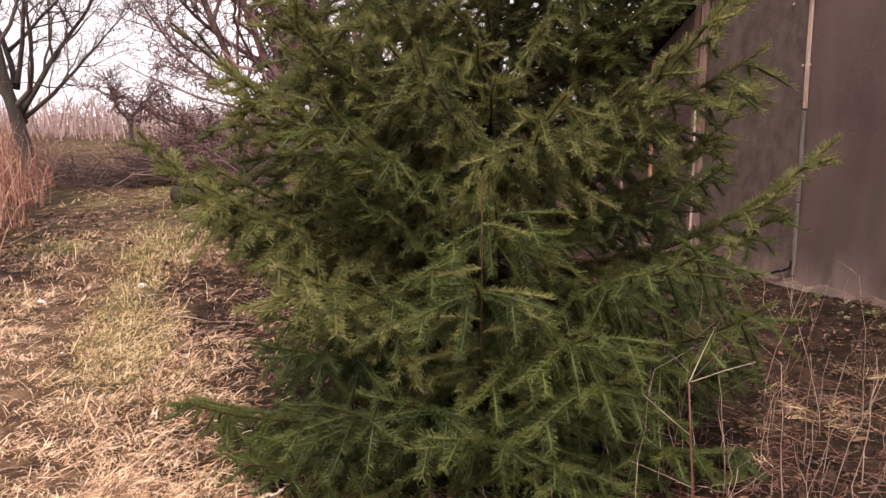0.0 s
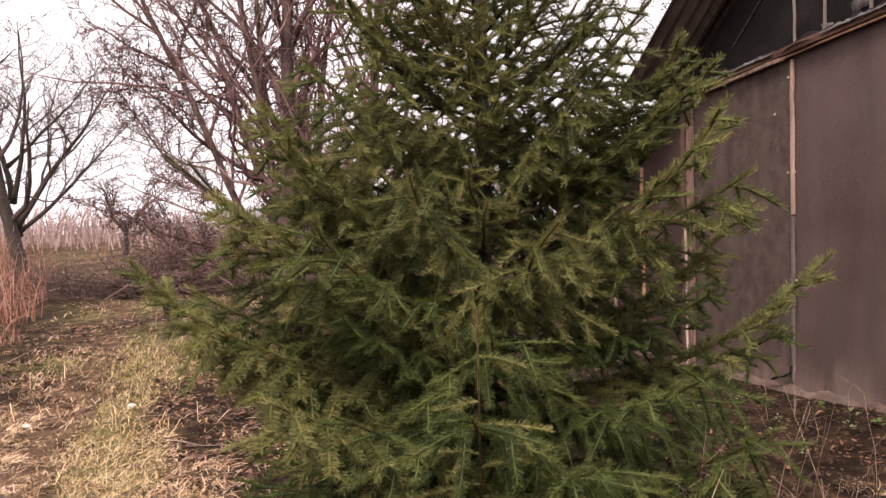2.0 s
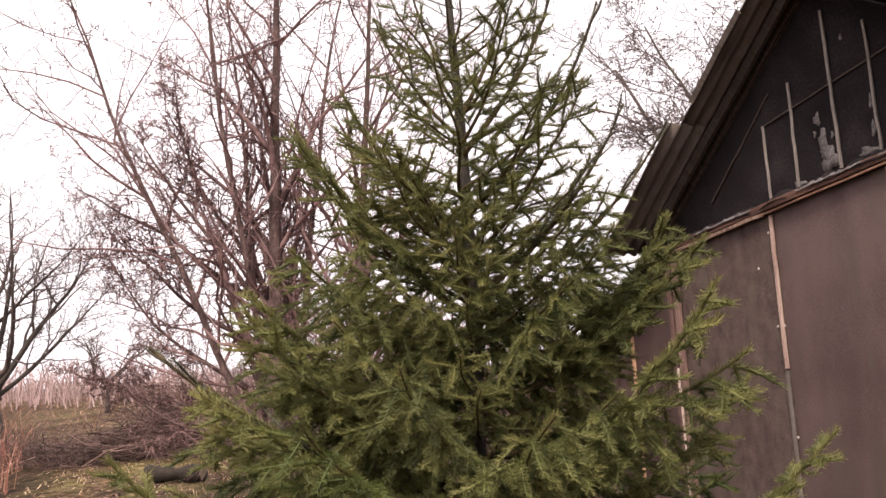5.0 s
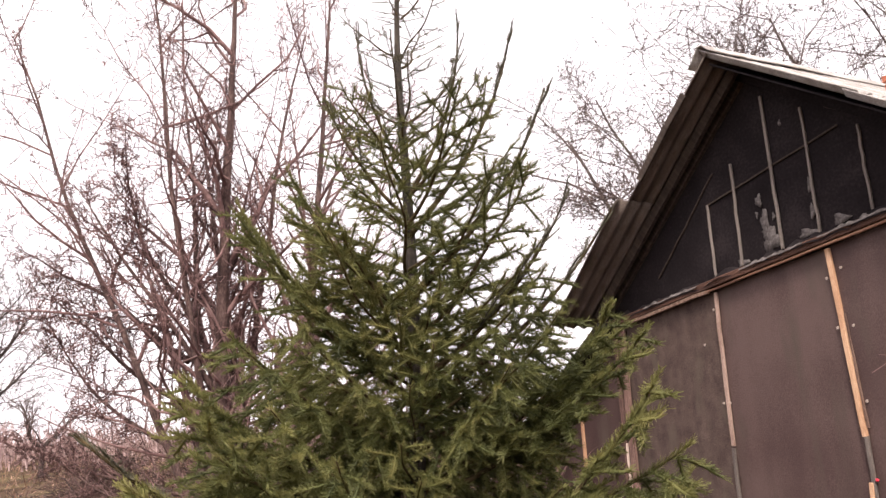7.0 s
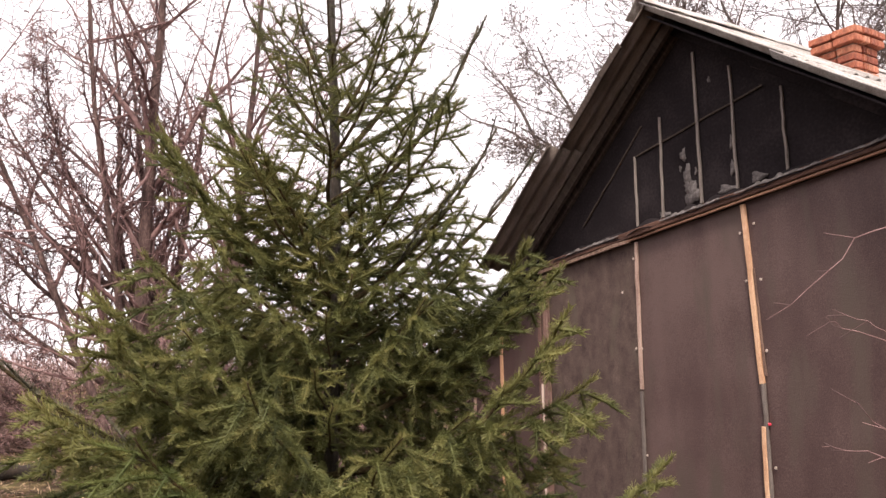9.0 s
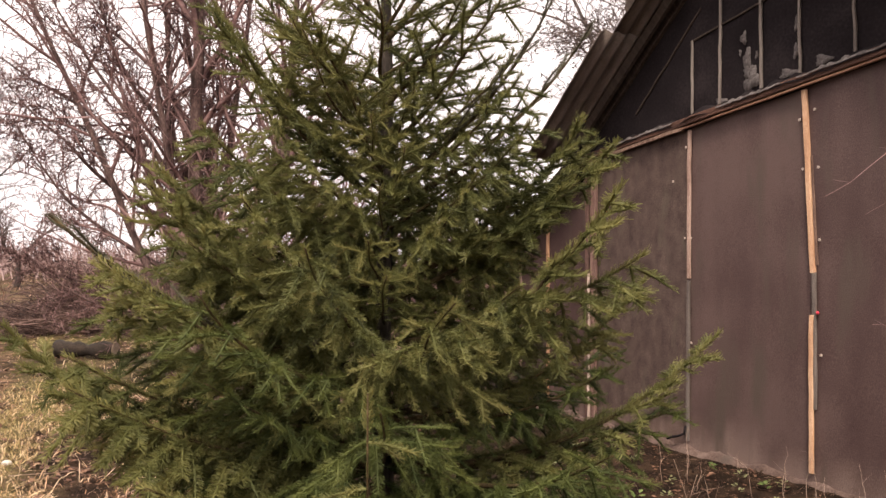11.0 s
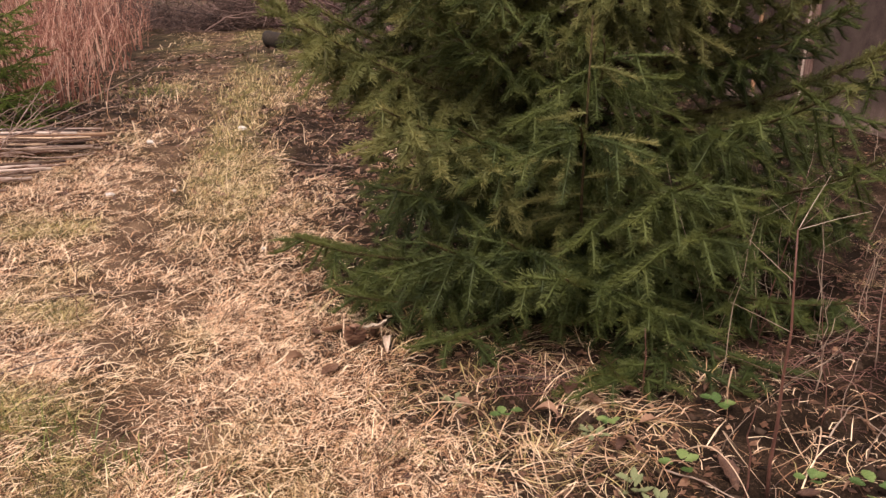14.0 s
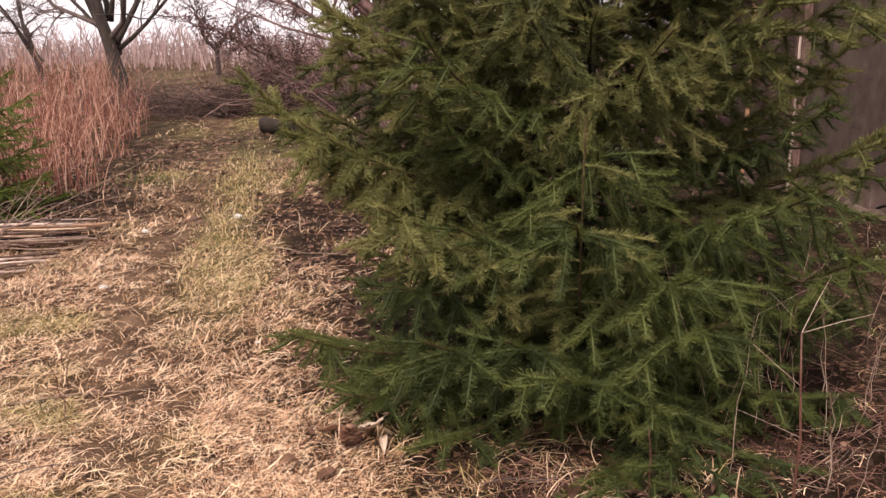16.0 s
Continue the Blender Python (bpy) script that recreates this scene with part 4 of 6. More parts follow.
BASE = np.array([0.24, 4.0, float(gz(0.24, 4.0))])
tree = spruce_trunk(tuple(BASE), 4.95, "young green spruce with skirts down to the ground", 31, 0.052, "needle_top", 0.45)
rt = np.random.default_rng(31)
LENGTH = ([0.1, 0.6, 1.0, 1.4, 1.8, 2.2, 2.8, 3.2, 3.6, 4.0, 4.4, 4.8], [1.45, 1.48, 1.42, 1.25, 1.12, 0.98, 0.84, 0.72, 0.56, 0.42, 0.30, 0.14])
RISE = ([0.1, 0.6, 1.0, 1.3, 1.7, 2.1, 2.6, 3.2, 4.0, 4.8], [-2, 4, 12, 20, 26, 30, 32, 34, 38, 50])
turn = 0.0
for h, count in [(0.12 + 0.17 * k, 7) for k in range(6)] + [(1.16 + 0.16 * k, 7) for k in range(8)] + [(2.44 + 0.22 * k, 4) for k in range(5)] + [(3.50 + 0.28 * k, 3) for k in range(5)]:
    turn += 137.5 / count
    for b in range(count):
        az = (turn + 360 / count * b + rt.uniform(-12, 12)) % 360
        lh = h + rt.uniform(-0.06, 0.06)
        want, rise = np.interp(lh, *LENGTH) * rt.uniform(0.80, 1.04), np.interp(lh, *RISE) + rt.uniform(-6, 6)
        facing = abs((az - 262 + 180) % 360 - 180)
        if 1.35 < lh < 2.5 and facing < 28:
            want *= 0.55
        if 1.1 < lh < 2.2 and (az > 300 or az < 30):
            want *= 0.78 if lh < 1.75 else 0.9
        if 0.25 < lh < 0.92 and 135 < az < 214:
            want *= 0.72
        if lh < 0.25 and 120 < az < 185:
            want *= 0.82
        if lh > 1.9 and 110 < az < 250:
            want *= 0.84
        away = 25 < az < 155
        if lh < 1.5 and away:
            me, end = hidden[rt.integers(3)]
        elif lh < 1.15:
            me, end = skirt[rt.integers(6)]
        elif want < 0.75 and lh < 2.8:
            me, end = short[rt.integers(3)]
        elif lh < 2.1:
            me, end = middle[rt.integers(5)]
        elif lh < 3.3:
            me, end = upper[rt.integers(5)]
        else:
            me, end = top_sprays[rt.integers(4)]
        o = part("branch", me, tree, pose(0, 0, lh, 0, 0, az) @ pose(0, 0, 0, rt.uniform(-10, 10), -rise, 0))
        k = float(want / end[0])
        o.scale = (k, k, k)
# the boughs that stand out of the outline, each by the place of its end
for h, goal, made, roll in ((0.72, (1.79, 3.60, 1.43), arms[0], 0), (1.05, (1.20, 3.25, 2.08), rising[0], 8), (0.95, (1.46, 3.68, 1.68), arms[1], 0), (1.60, (1.14, 3.60, 2.42), rising[1], 0),
                            (1.62, (1.30, 4.05, 2.36), rising[2], -8), (1.55, (1.26, 3.5, 2.30), rising[0], 0), (0.62, (-1.44, 3.75, 1.47), arms[2], 0), (1.15, (-1.20, 3.60, 1.95), tall_arms[0], 0),
                            (1.10, (-0.90, 3.30, 1.75), rising[1], 0), (1.45, (-0.78, 3.65, 2.18), rising[2], 0), (1.25, (-0.72, 3.30, 2.06), rising[0], 0), 
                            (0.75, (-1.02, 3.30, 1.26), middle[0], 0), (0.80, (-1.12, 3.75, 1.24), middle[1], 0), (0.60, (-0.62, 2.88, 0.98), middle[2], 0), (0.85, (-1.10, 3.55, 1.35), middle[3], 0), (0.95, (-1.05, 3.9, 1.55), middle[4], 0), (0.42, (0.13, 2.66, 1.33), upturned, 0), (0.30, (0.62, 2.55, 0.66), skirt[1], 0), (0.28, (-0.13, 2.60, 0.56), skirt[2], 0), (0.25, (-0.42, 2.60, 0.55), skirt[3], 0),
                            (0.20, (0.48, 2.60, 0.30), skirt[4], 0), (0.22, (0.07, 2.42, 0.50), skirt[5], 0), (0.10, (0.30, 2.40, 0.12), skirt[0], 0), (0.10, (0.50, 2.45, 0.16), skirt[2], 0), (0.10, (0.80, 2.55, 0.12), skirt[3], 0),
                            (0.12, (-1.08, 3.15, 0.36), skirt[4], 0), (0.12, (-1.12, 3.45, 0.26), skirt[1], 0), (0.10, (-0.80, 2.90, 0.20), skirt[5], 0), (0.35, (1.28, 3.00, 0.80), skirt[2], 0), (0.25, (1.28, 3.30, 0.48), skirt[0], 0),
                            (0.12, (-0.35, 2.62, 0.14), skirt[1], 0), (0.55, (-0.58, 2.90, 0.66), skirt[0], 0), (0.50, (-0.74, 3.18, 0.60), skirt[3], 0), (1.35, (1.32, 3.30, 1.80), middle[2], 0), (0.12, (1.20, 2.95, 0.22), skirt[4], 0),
                            (2.00, (1.25, 3.90, 2.92), tall_arms[0], 0), (2.10, (1.06, 3.90, 3.06), tall_arms[1], 0), (2.55, (1.00, 4.0, 3.66), tall_arms[2], 0), (2.85, (0.83, 4.0, 3.98), tall_arms[0], 0), (3.05, (0.55, 4.0, 4.05), tall_arms[1], 0),
                            (2.05, (-0.55, 3.85, 2.90), upper[0], 0), (2.15, (-0.62, 4.0, 3.06), upper[1], 0), (2.45, (-0.36, 3.9, 3.20), upper[2], 0), (2.95, (-0.18, 4.0, 3.62), top_sprays[0], 0), (3.2, (0.0, 4.0, 4.04), tall_arms[2], 0),
                            (2.3, (0.80, 3.6, 3.10), upper[3], 0), (2.2, (-0.1, 3.5, 2.85), upper[4], 0)):
    bough_to(tree, h, np.array(goal) - BASE, made, roll)

fresh = [spruce_branch(260 + k, 0.8, 0.10, 0.15, 520, 9, 0.4, M["needle_fresh"], gap=(0.07, 0.11), fat=1.1, wide=0.002) for k in range(3)]
SIDE = (-5.45, 6.9, float(gz(-5.45, 6.9)))
little = spruce_trunk(SIDE, 2.1, "small bright green spruce beside the path", 37, 0.03, "needle_fresh", 0.3)
for h in np.linspace(0.1, 1.85, 9):
    for b in range(6):
        me, end = fresh[rt.integers(3)]
        o = part("branch", me, little, pose(0, 0, h, 0, 0, 60 * b + 37 * h * 9 + rt.uniform(-12, 12)) @ pose(0, 0, 0, rt.uniform(-10, 10), -float(np.interp(h, [0.1, 0.7, 1.4, 2.1], [2, 8, 20, 45])), 0))
        k = float(np.interp(h, [0.1, 0.7, 1.4, 2.1], [1.0, 0.95, 0.6, 0.15]) * rt.uniform(0.85, 1.08) / 0.8)
        o.scale = (k, k, k)


# ---------------------------------------------------------------- bare trees and shrubs
def grow(out, p, d, length, r, lvl, spec, rng):
    """Adds a limb and all that grows from it to out, as (points, radii, level)."""
    n = (8, 6, 4, 3)[lvl]
    wig, up = spec["wig"][lvl], spec["up"][lvl]
    pts = [np.array(p, float)]
    d = unit(d)
    dirs = [d]
    for _ in range(n - 1):
        d = unit(d + rng.normal(0, wig, 3) + np.array([0, 0, up]))
        pts.append(pts[-1] + d * length / (n - 1))
        dirs.append(d)
    rad = r * (1 - (1 - spec["taper"][lvl]) * np.linspace(0, 1, n))
    out.append((np.array(pts), rad, lvl))
    if lvl + 1 >= spec["levels"]:
        return
    kids = spec["kids"][lvl]
    kids = rng.integers(int(kids * 0.75), int(kids * 1.25) + 2)
    for k in range(kids):
        f = spec["from"][lvl] + (1 - spec["from"][lvl]) * (k + rng.uniform(0, 1)) / kids
        i = min(int(f * (n - 1)), n - 2)
        q = pts[i] + (pts[i + 1] - pts[i]) * (f * (n - 1) - i)
        a = radians(rng.uniform(*spec["angle"][lvl]))
        nd = dirs[i] * math.cos(a) + side(dirs[i], rng) * math.sin(a)
        grow(out, q, nd, length * spec["ratio"][lvl] * rng.uniform(0.55, 1.2) * (1.15 - 0.5 * f), max(rad[i] * rng.uniform(0.4, 0.65) * spec.get("slim", 1.0), spec["fine"]), lvl + 1, spec, rng)


def bare_tree(base, stems, spec, seed, label, mats, category="tree", name="bare_tree", bark="bark", buds=False):
    rng = np.random.default_rng(seed)
    tree = thing(name, pose(*base), label, category)
    out = []
    for p, d, ln, r in stems:
        grow(out, p, d, ln, r, 0, spec, rng)
    for p, rad, lvl in [o for o in out if o[2] == 0]:
        st = Mesh()
        fine = np.linspace(0, 1, 16)
        pp = np.stack([np.interp(fine, np.linspace(0, 1, len(p)), p[:, c]) for c in range(3)], -1)
        pp = pp + 0.15 * rad[0] * np.stack([wave(fine * 9, fine, 2.0, seed + c) for c in range(3)], -1)
        rr = np.interp(fine, np.linspace(0, 1, len(p)), rad)
        rr[0] *= 1.35
        st.tube(pp, rr, 9)
        part("trunk", st.build("trunk", [M[bark]], smooth=True), tree)
    for p, rad, lvl in [o for o in out if o[2] == 1]:
        lm = Mesh()
        lm.tube(p, rad, 6, False)
        part("limb", lm.build("limb", [M[mats[0]]], smooth=True), tree)
    crown = Mesh()
    for p, rad, lvl in [o for o in out if o[2] >= 2]:
        crown.tube(p, rad, 3, False)
        if buds and lvl == 3:
            for q in (p[-1], p[1 + len(p) // 2]):
                if rng.random() < 0.4:
                    e = rng.normal(0, 0.016, (4, 3)) * rng.uniform(0.7, 1.6)
                    crown.add(q + e, None, [[0, 1, 2], [0, 2, 3], [0, 3, 1], [1, 3, 2]])
    part("crown", crown.build("crown", [M[mats[1]]]), tree, kind="stuff")
    return tree


def at(x, y, dz=-0.1):
    return (x, y, float(gz(x, y)) + dz)


ORCHARD = dict(levels=4, wig=(0.10, 0.16, 0.2, 0.2), up=(0.03, 0.05, 0.03, 0.03), taper=(0.35, 0.25, 0.3, 0.4), kids=(12, 11, 8), angle=((25, 60), (30, 65), (30, 65)),
               ratio=(0.62, 0.45, 0.45), fine=0.0045)
ORCHARD["from"] = (0.2, 0.12, 0.1)
bare_tree(at(-10.3, 19.6), [((0.1, 0, 0), (-0.09, 0, 1), 7.0, 0.20), ((-0.03, 0, 1.45), (-0.55, 0.05, 1), 5.2, 0.12), ((-0.1, 0, 2.4), (-0.3, 0.2, 1), 4.4, 0.08), ((-0.06, 0, 1.7), (0.55, 0.1, 0.9), 4.6, 0.085), ((-0.1, 0, 2.3), (0.35, -0.2, 0.9), 4.4, 0.07), ((-0.04, 0, 1.55), (0.95, 0.1, 0.62), 4.0, 0.062), ((-0.1, 0, 1.9), (-0.95, 0, 0.6), 3.8, 0.06), ((-0.2, 0, 3.2), (0.95, 0, 0.75), 3.6, 0.05)],
          dict(ORCHARD, kids=(12, 10, 6), angle=((30, 66), (28, 60), (30, 65)), wig=(0.06, 0.18, 0.28, 0.32), up=(0.02, 0.05, 0.02, 0.0), taper=(0.10, 0.2, 0.3, 0.4), ratio=(0.50, 0.40, 0.42), slim=0.85, fine=0.006, **{"from": (0.22, 0.12, 0.1)}), 301,
          "bare dark orchard tree forked near its foot", ("darktwig", "darktwig"), bark="darkbark")
SMALL = dict(ORCHARD, kids=(9, 8, 6), wig=(0.2, 0.22, 0.25, 0.25), taper=(0.2, 0.25, 0.3, 0.4), fine=0.011)
SMALL["from"] = (0.35, 0.1, 0.1)
bare_tree(at(-14.9, 38.0), [((0, 0, 0), (0.1, 0, 1), 3.6, 0.14), ((0.05, 0, 1.2), (-0.7, 0, 0.9), 2.6, 0.10)], SMALL, 302, "crooked bare fruit tree in the field", ("darktwig", "darktwig"))
bare_tree(at(-19.5, 31.0), [((0, 0, 0), (0.1, 0, 1), 3.8, 0.15), ((0, 0, 1.0), (-0.6, 0, 0.8), 3.2, 0.12)], SMALL, 303, "crooked bare fruit tree in the field", ("darktwig", "darktwig"))
THICK = dict(levels=4, wig=(0.085, 0.22, 0.34, 0.42), up=(0.02, 0.11, 0.05, 0.02), taper=(0.16, 0.2, 0.3, 0.45), kids=(18, 12, 4), angle=((20, 60), (30, 75), (35, 85)),
             ratio=(0.37, 0.30, 0.34), fine=0.0066)
THICK["from"] = (0.16, 0.06, 0.08)
THICK["slim"] = 1.0
bare_tree(at(-1.95, 11.0), [((0, 0, 0), (-0.01, 0, 1), 8.6, 0.135), ((-0.15, 0, 0.3), (-0.38, 0, 1), 8.0, 0.06), ((-0.1, 0, 0.2), (-0.22, 0.05, 1), 8.0, 0.065), ((-0.05, 0.1, 0.2), (-0.10, 0, 1), 8.6, 0.06),
                            ((0.15, 0, 0.2), (0.07, 0.05, 1), 8.4, 0.065), ((-0.1, -0.1, 2.6), (-0.62, -0.05, 0.8), 3.4, 0.045)],
          THICK, 314, "old bare fruit tree with many reddish stems fanning upwards", ("redtwig", "redtwig"), bark="redbark")
bare_tree(at(-1.25, 10.7), [((0, 0, 0), (0.03, 0, 1), 8.2, 0.085), ((0.1, 0.1, 0), (0.12, 0, 1), 8.2, 0.06), ((-0.15, 0, 0), (-0.06, 0.1, 1), 8.4, 0.07), ((0.2, 0.1, 0), (0.22, 0.05, 1), 7.0, 0.045)],
          dict(THICK, kids=(16, 11, 4)), 305, "bare reddish fruit tree with slender upright stems", ("redtwig", "redtwig"), bark="redbark")
LOW_TREE = dict(THICK, wig=(0.13, 0.22, 0.3, 0.36), up=(0.05, 0.04, 0.02, 0.0), kids=(19, 12, 6), ratio=(0.36, 0.38, 0.36), fine=0.0060)
bare_tree(at(-2.45, 11.4), [((0, 0, 0), (-0.06, 0, 1), 4.2, 0.085), ((-0.05, 0, 1.7), (-0.95, -0.1, 0.34), 2.9, 0.036), ((-0.05, 0, 2.4), (-0.9, 0.1, 0.45), 3.0, 0.038), ((-0.05, 0, 3.0), (-0.8, 0.0, 0.62), 3.0, 0.040),
                            ((0, 0, 1.2), (-0.9, -0.2, 0.22), 2.4, 0.028), ((0, 0, 3.5), (-0.7, -0.1, 0.8), 3.0, 0.036), ((0, 0, 0.8), (-0.8, -0.3, 0.5), 2.2, 0.026)],
          LOW_TREE, 308, "crooked bare fruit tree with arching reddish limbs", ("redtwig", "redtwig"), bark="redbark")
SHRUB = dict(levels=3, wig=(0.12, 0.2, 0.25), up=(0.02, 0.03, 0.0), taper=(0.3, 0.3, 0.4), kids=(9, 6), angle=((25, 70), (30, 70)), ratio=(0.42, 0.45), fine=0.0030)
SHRUB["from"] = (0.15, 0.1)
rv = np.random.default_rng(77)
for x, y, h in ((-1.2, 9.2, 2.7), (-0.3, 10.4, 3.2), (-2.1, 12.2, 2.6), (0.8, 11.2, 3.4), (-1.2, 12.5, 3.0), (2.0, 13.5, 3.6), (0.2, 9.4, 2.6), (1.3, 10.0, 2.6), (-0.6, 8.6, 2.2), (-2.0, 11.7, 2.4), (-2.3, 12.6, 2.6)):
    stems = [((rv.uniform(-0.4, 0.4), rv.uniform(-0.3, 0.3), 0), (rv.uniform(-0.5, 0.5), rv.uniform(-0.4, 0.4), 1), h * rv.uniform(0.7, 1.1), rv.uniform(0.012, 0.024)) for _ in range(13)]
    rng = np.random.default_rng(int(rv.integers(1e6)))
    sh = thing("bare_shrub", pose(*at(x, y)), "bare shrub with many thin reddish stems", "shrub", "thicket behind the spruce")
    out = []
    for p, d, ln, r in stems:
        grow(out, p, d, ln, r, 0, SHRUB, rng)
    tint = M["redtwig" if rv.random() < 0.7 else "darktwig"]
    for p, rad, lvl in [o for o in out if o[2] == 0]:
        mm = Mesh()
        mm.tube(p, rad, 5, False)
        part("stem", mm.build("stem", [tint], smooth=True), sh)
    mm = Mesh()
    for p, rad, lvl in [o for o in out if o[2] > 0]:
        mm.tube(p, rad, 3, False)
    part("crown", mm.build("crown", [tint]), sh, kind="stuff")
BUDDED = dict(ORCHARD, kids=(18, 11, 5), wig=(0.12, 0.26, 0.38, 0.42), fine=0.0100, slim=0.95)
bare_tree(at(7.7, 16.6), [((0, 0, 0), (0.0, 0, 1), 10.0, 0.09), ((0, 0, 4.0), (-0.5, 0, 0.9), 5.6, 0.055), ((0, 0, 5.0), (-0.9, 0, 0.5), 3.6, 0.045), ((0, 0, 4.5), (0.5, 0, 0.9), 5.5, 0.055), ((0, 0, 3.2), (0.14, 0.05, 1), 7.0, 0.065), ((0, 0, 3.0), (0.34, -0.1, 1), 7.0, 0.06)], BUDDED, 306, "bare tree with dry buds behind the shed", ("darktwig", "darktwig"), buds=True)
bare_tree(at(11.6, 14.5), [((0, 0, 0), (0.05, 0, 1), 11.5, 0.11), ((0, 0, 3.8), (-0.4, 0.1, 0.9), 8.0, 0.07), ((0, 0, 3.5), (0.5, 0.1, 0.9), 7.5, 0.07), ((0, 0, 3.4), (-0.18, 0, 1), 8.0, 0.07)], BUDDED, 327, "bare tree with dry buds behind the shed", ("darktwig", "darktwig"), buds=True)
# thin sapling before the shed wall, its side shoots arching over
sapling = thing("sapling", pose(*at(3.02, 3.3, -0.03)), "thin pale leafless sapling before the shed wall", "sapling")
rq = np.random.default_rng(131)
stem = Mesh()
f = np.linspace(0, 1, 9)
stem.tube(np.stack([-0.16 * f ** 2, -0.08 * f, 2.75 * f], -1), 0.013 * (1 - 0.75 * f), 6)
part("stem", stem.build("stem", [M["weed"]], smooth=True), sapling)
for h, pts in ((2.30, ((-0.33, 2.52), (-0.54, 2.39), (-0.72, 2.23), (-0.96, 2.06))), (1.85, ((-0.40, 2.03), (-0.63, 2.12))), (1.8, ((-0.34, 1.96), (-0.60, 2.04), (-0.68, 2.08))),
               (1.35, ((-0.46, 1.62), (-0.63, 1.76))), (2.5, ((0.2, 2.8), (0.35, 3.1))), (1.3, ((-0.5, 1.5), (-0.74, 1.53)))):
    p = np.array([(-0.16 * (h / 2.75) ** 2, -0.08, h)] + [(u, -0.10, z) for u, z in pts])
    g = np.linspace(0, len(p) - 1, 10)
    p = np.stack([np.interp(g, range(len(p)), p[:, k]) for k in range(3)], -1) + rq.normal(0, 0.006, (10, 3))
    br = Mesh()
    br.tube(p, np.linspace(0.004, 0.0013, 10), 4)
    for i in (4, 6, 8):
        d = unit(np.array([-1, rq.normal(0, 0.5), rq.normal(0.1, 0.6)])) * rq.uniform(0.05, 0.16)
        br.tube([p[i], p[i] + d * 0.5, p[i] + d], [0.0022, 0.0018, 0.0012], 3, False)
    part("branch", br.build("branch", [M["redtwig"]], smooth=True), sapling)

# brush pile of cut branches
rb = np.random.default_rng(88)
pile = thing("brush_pile", pose(*at(-6.6, 18.4, 0)), "mound of cut dark branches beside the field", "brush pile")
for nm, count, r0, mt in (("brushwood", 300, 0.014, "brush"), ("fine_brush", 4600, 0.0072, "brush"), ("bramble", 1700, 0.0062, "brush")):
    mm = Mesh()
    for _ in range(count):
        cx = rb.normal(0.3, 1.05) if nm != "bramble" else rb.uniform(-4.2, 0.0)
        top = 1.05 * math.exp(-((cx - 1.0) / 1.2) ** 2) + 0.20 if nm != "bramble" else 0.42
        cy, cz = rb.normal(0, 0.6), abs(rb.normal(0, 0.5)) * top + 0.04
        ln = rb.uniform(0.7, 2.0) if nm == "brushwood" else rb.uniform(0.3, 1.0)
        d = unit(np.array([rb.normal(), rb.normal(0, 0.6), rb.normal(0.05, 0.30 if nm != "bramble" else 0.5)]))
        p0 = np.array([cx, cy, cz]) - d * ln / 2
        f = np.linspace(0, 1, 5)[:, None]
        pts = p0 + d * ln * f + side(d, rb) * ln * 0.6 * (f - f * f) * rb.normal() + rb.normal(0, 0.03, (5, 3))
        pts[:, 2] = np.maximum(pts[:, 2], 0.01)
        mm.tube(pts, np.linspace(1, 0.4, 5) * r0 * rb.uniform(0.6, 1.4), 4 if nm == "brushwood" else 3, False)
    part(nm, mm.build(nm, [M[mt]]), pile, kind="stuff")

# log
lg = Mesh()
f = np.linspace(0, 1, 24)
lg.tube(np.stack([f * 0.98, 0.03 * wave(f, f, 0.6, 4), 0.02 * wave(f, f, 0.5, 6)], -1), 0.142 - 0.050 * np.exp(-((f - 0.52) / 0.10) ** 2) + 0.022 * wave(f, f, 0.2, 8), 16)
log = thing("log", pose(*at(-4.82, 14.25, 0.135), 0, 0, -10), "short thick barked log lying on the grass", "log")
part("bark", lg.build("bark", [M["log"]], smooth=True), log)
disc = bmesh.new()
bmesh.ops.create_cone(disc, cap_ends=True, segments=18, radius1=0.145, radius2=0.141, depth=0.02)
dme = bpy.data.meshes.new("cut_end")
disc.to_mesh(dme), disc.free()
dme.materials.append(M["cut"])
part("cut_end", dme, log, pose(0.98, 0, 0, 0, 90, 0), "brown sawn end")

# bundles of cut poles
rp = np.random.default_rng(91)
bundle = thing("stick_bundle", pose(*at(-3.62, 6.22, 0)), "heap of cut thin poles beside the path", "stick bundle")
for k in range(76):
    low = k >= 46
    x0, y0 = (rp.uniform(-0.5, 0.10), rp.uniform(-0.26, 0.2)) if not low else (rp.uniform(-0.55, 0.0), rp.uniform(-1.5, -0.4))
    ln, ang = rp.uniform(1.6, 3.4), radians(rp.normal(194 if not low else 212, 7 if not low else 13))
    f = np.linspace(0, 1, 9)
    z0 = 0.02 + 0.17 * rp.random() * (1 if not low else 0.4)
    bend = rp.normal(0, 0.30)
    pts = np.stack([x0 + np.cos(ang) * ln * f - np.sin(ang) * bend * f * f, y0 + np.sin(ang) * ln * f + np.cos(ang) * bend * f * f, z0 + 0.05 * f * rp.random() + 0.015 * wave(f, f, 0.5, 900 + k)], -1)
    mm = Mesh()
    r0 = rp.uniform(0.006, 0.014)
    mm.tube(pts, r0 * (1 - 0.6 * f), 6)
    stick = part("stick", mm.build("stick", [M[("bark", "palestalk", "weed", "palewood", "oldwood", "palewood")[k % 6]]], smooth=True), bundle)
twigs = Mesh()
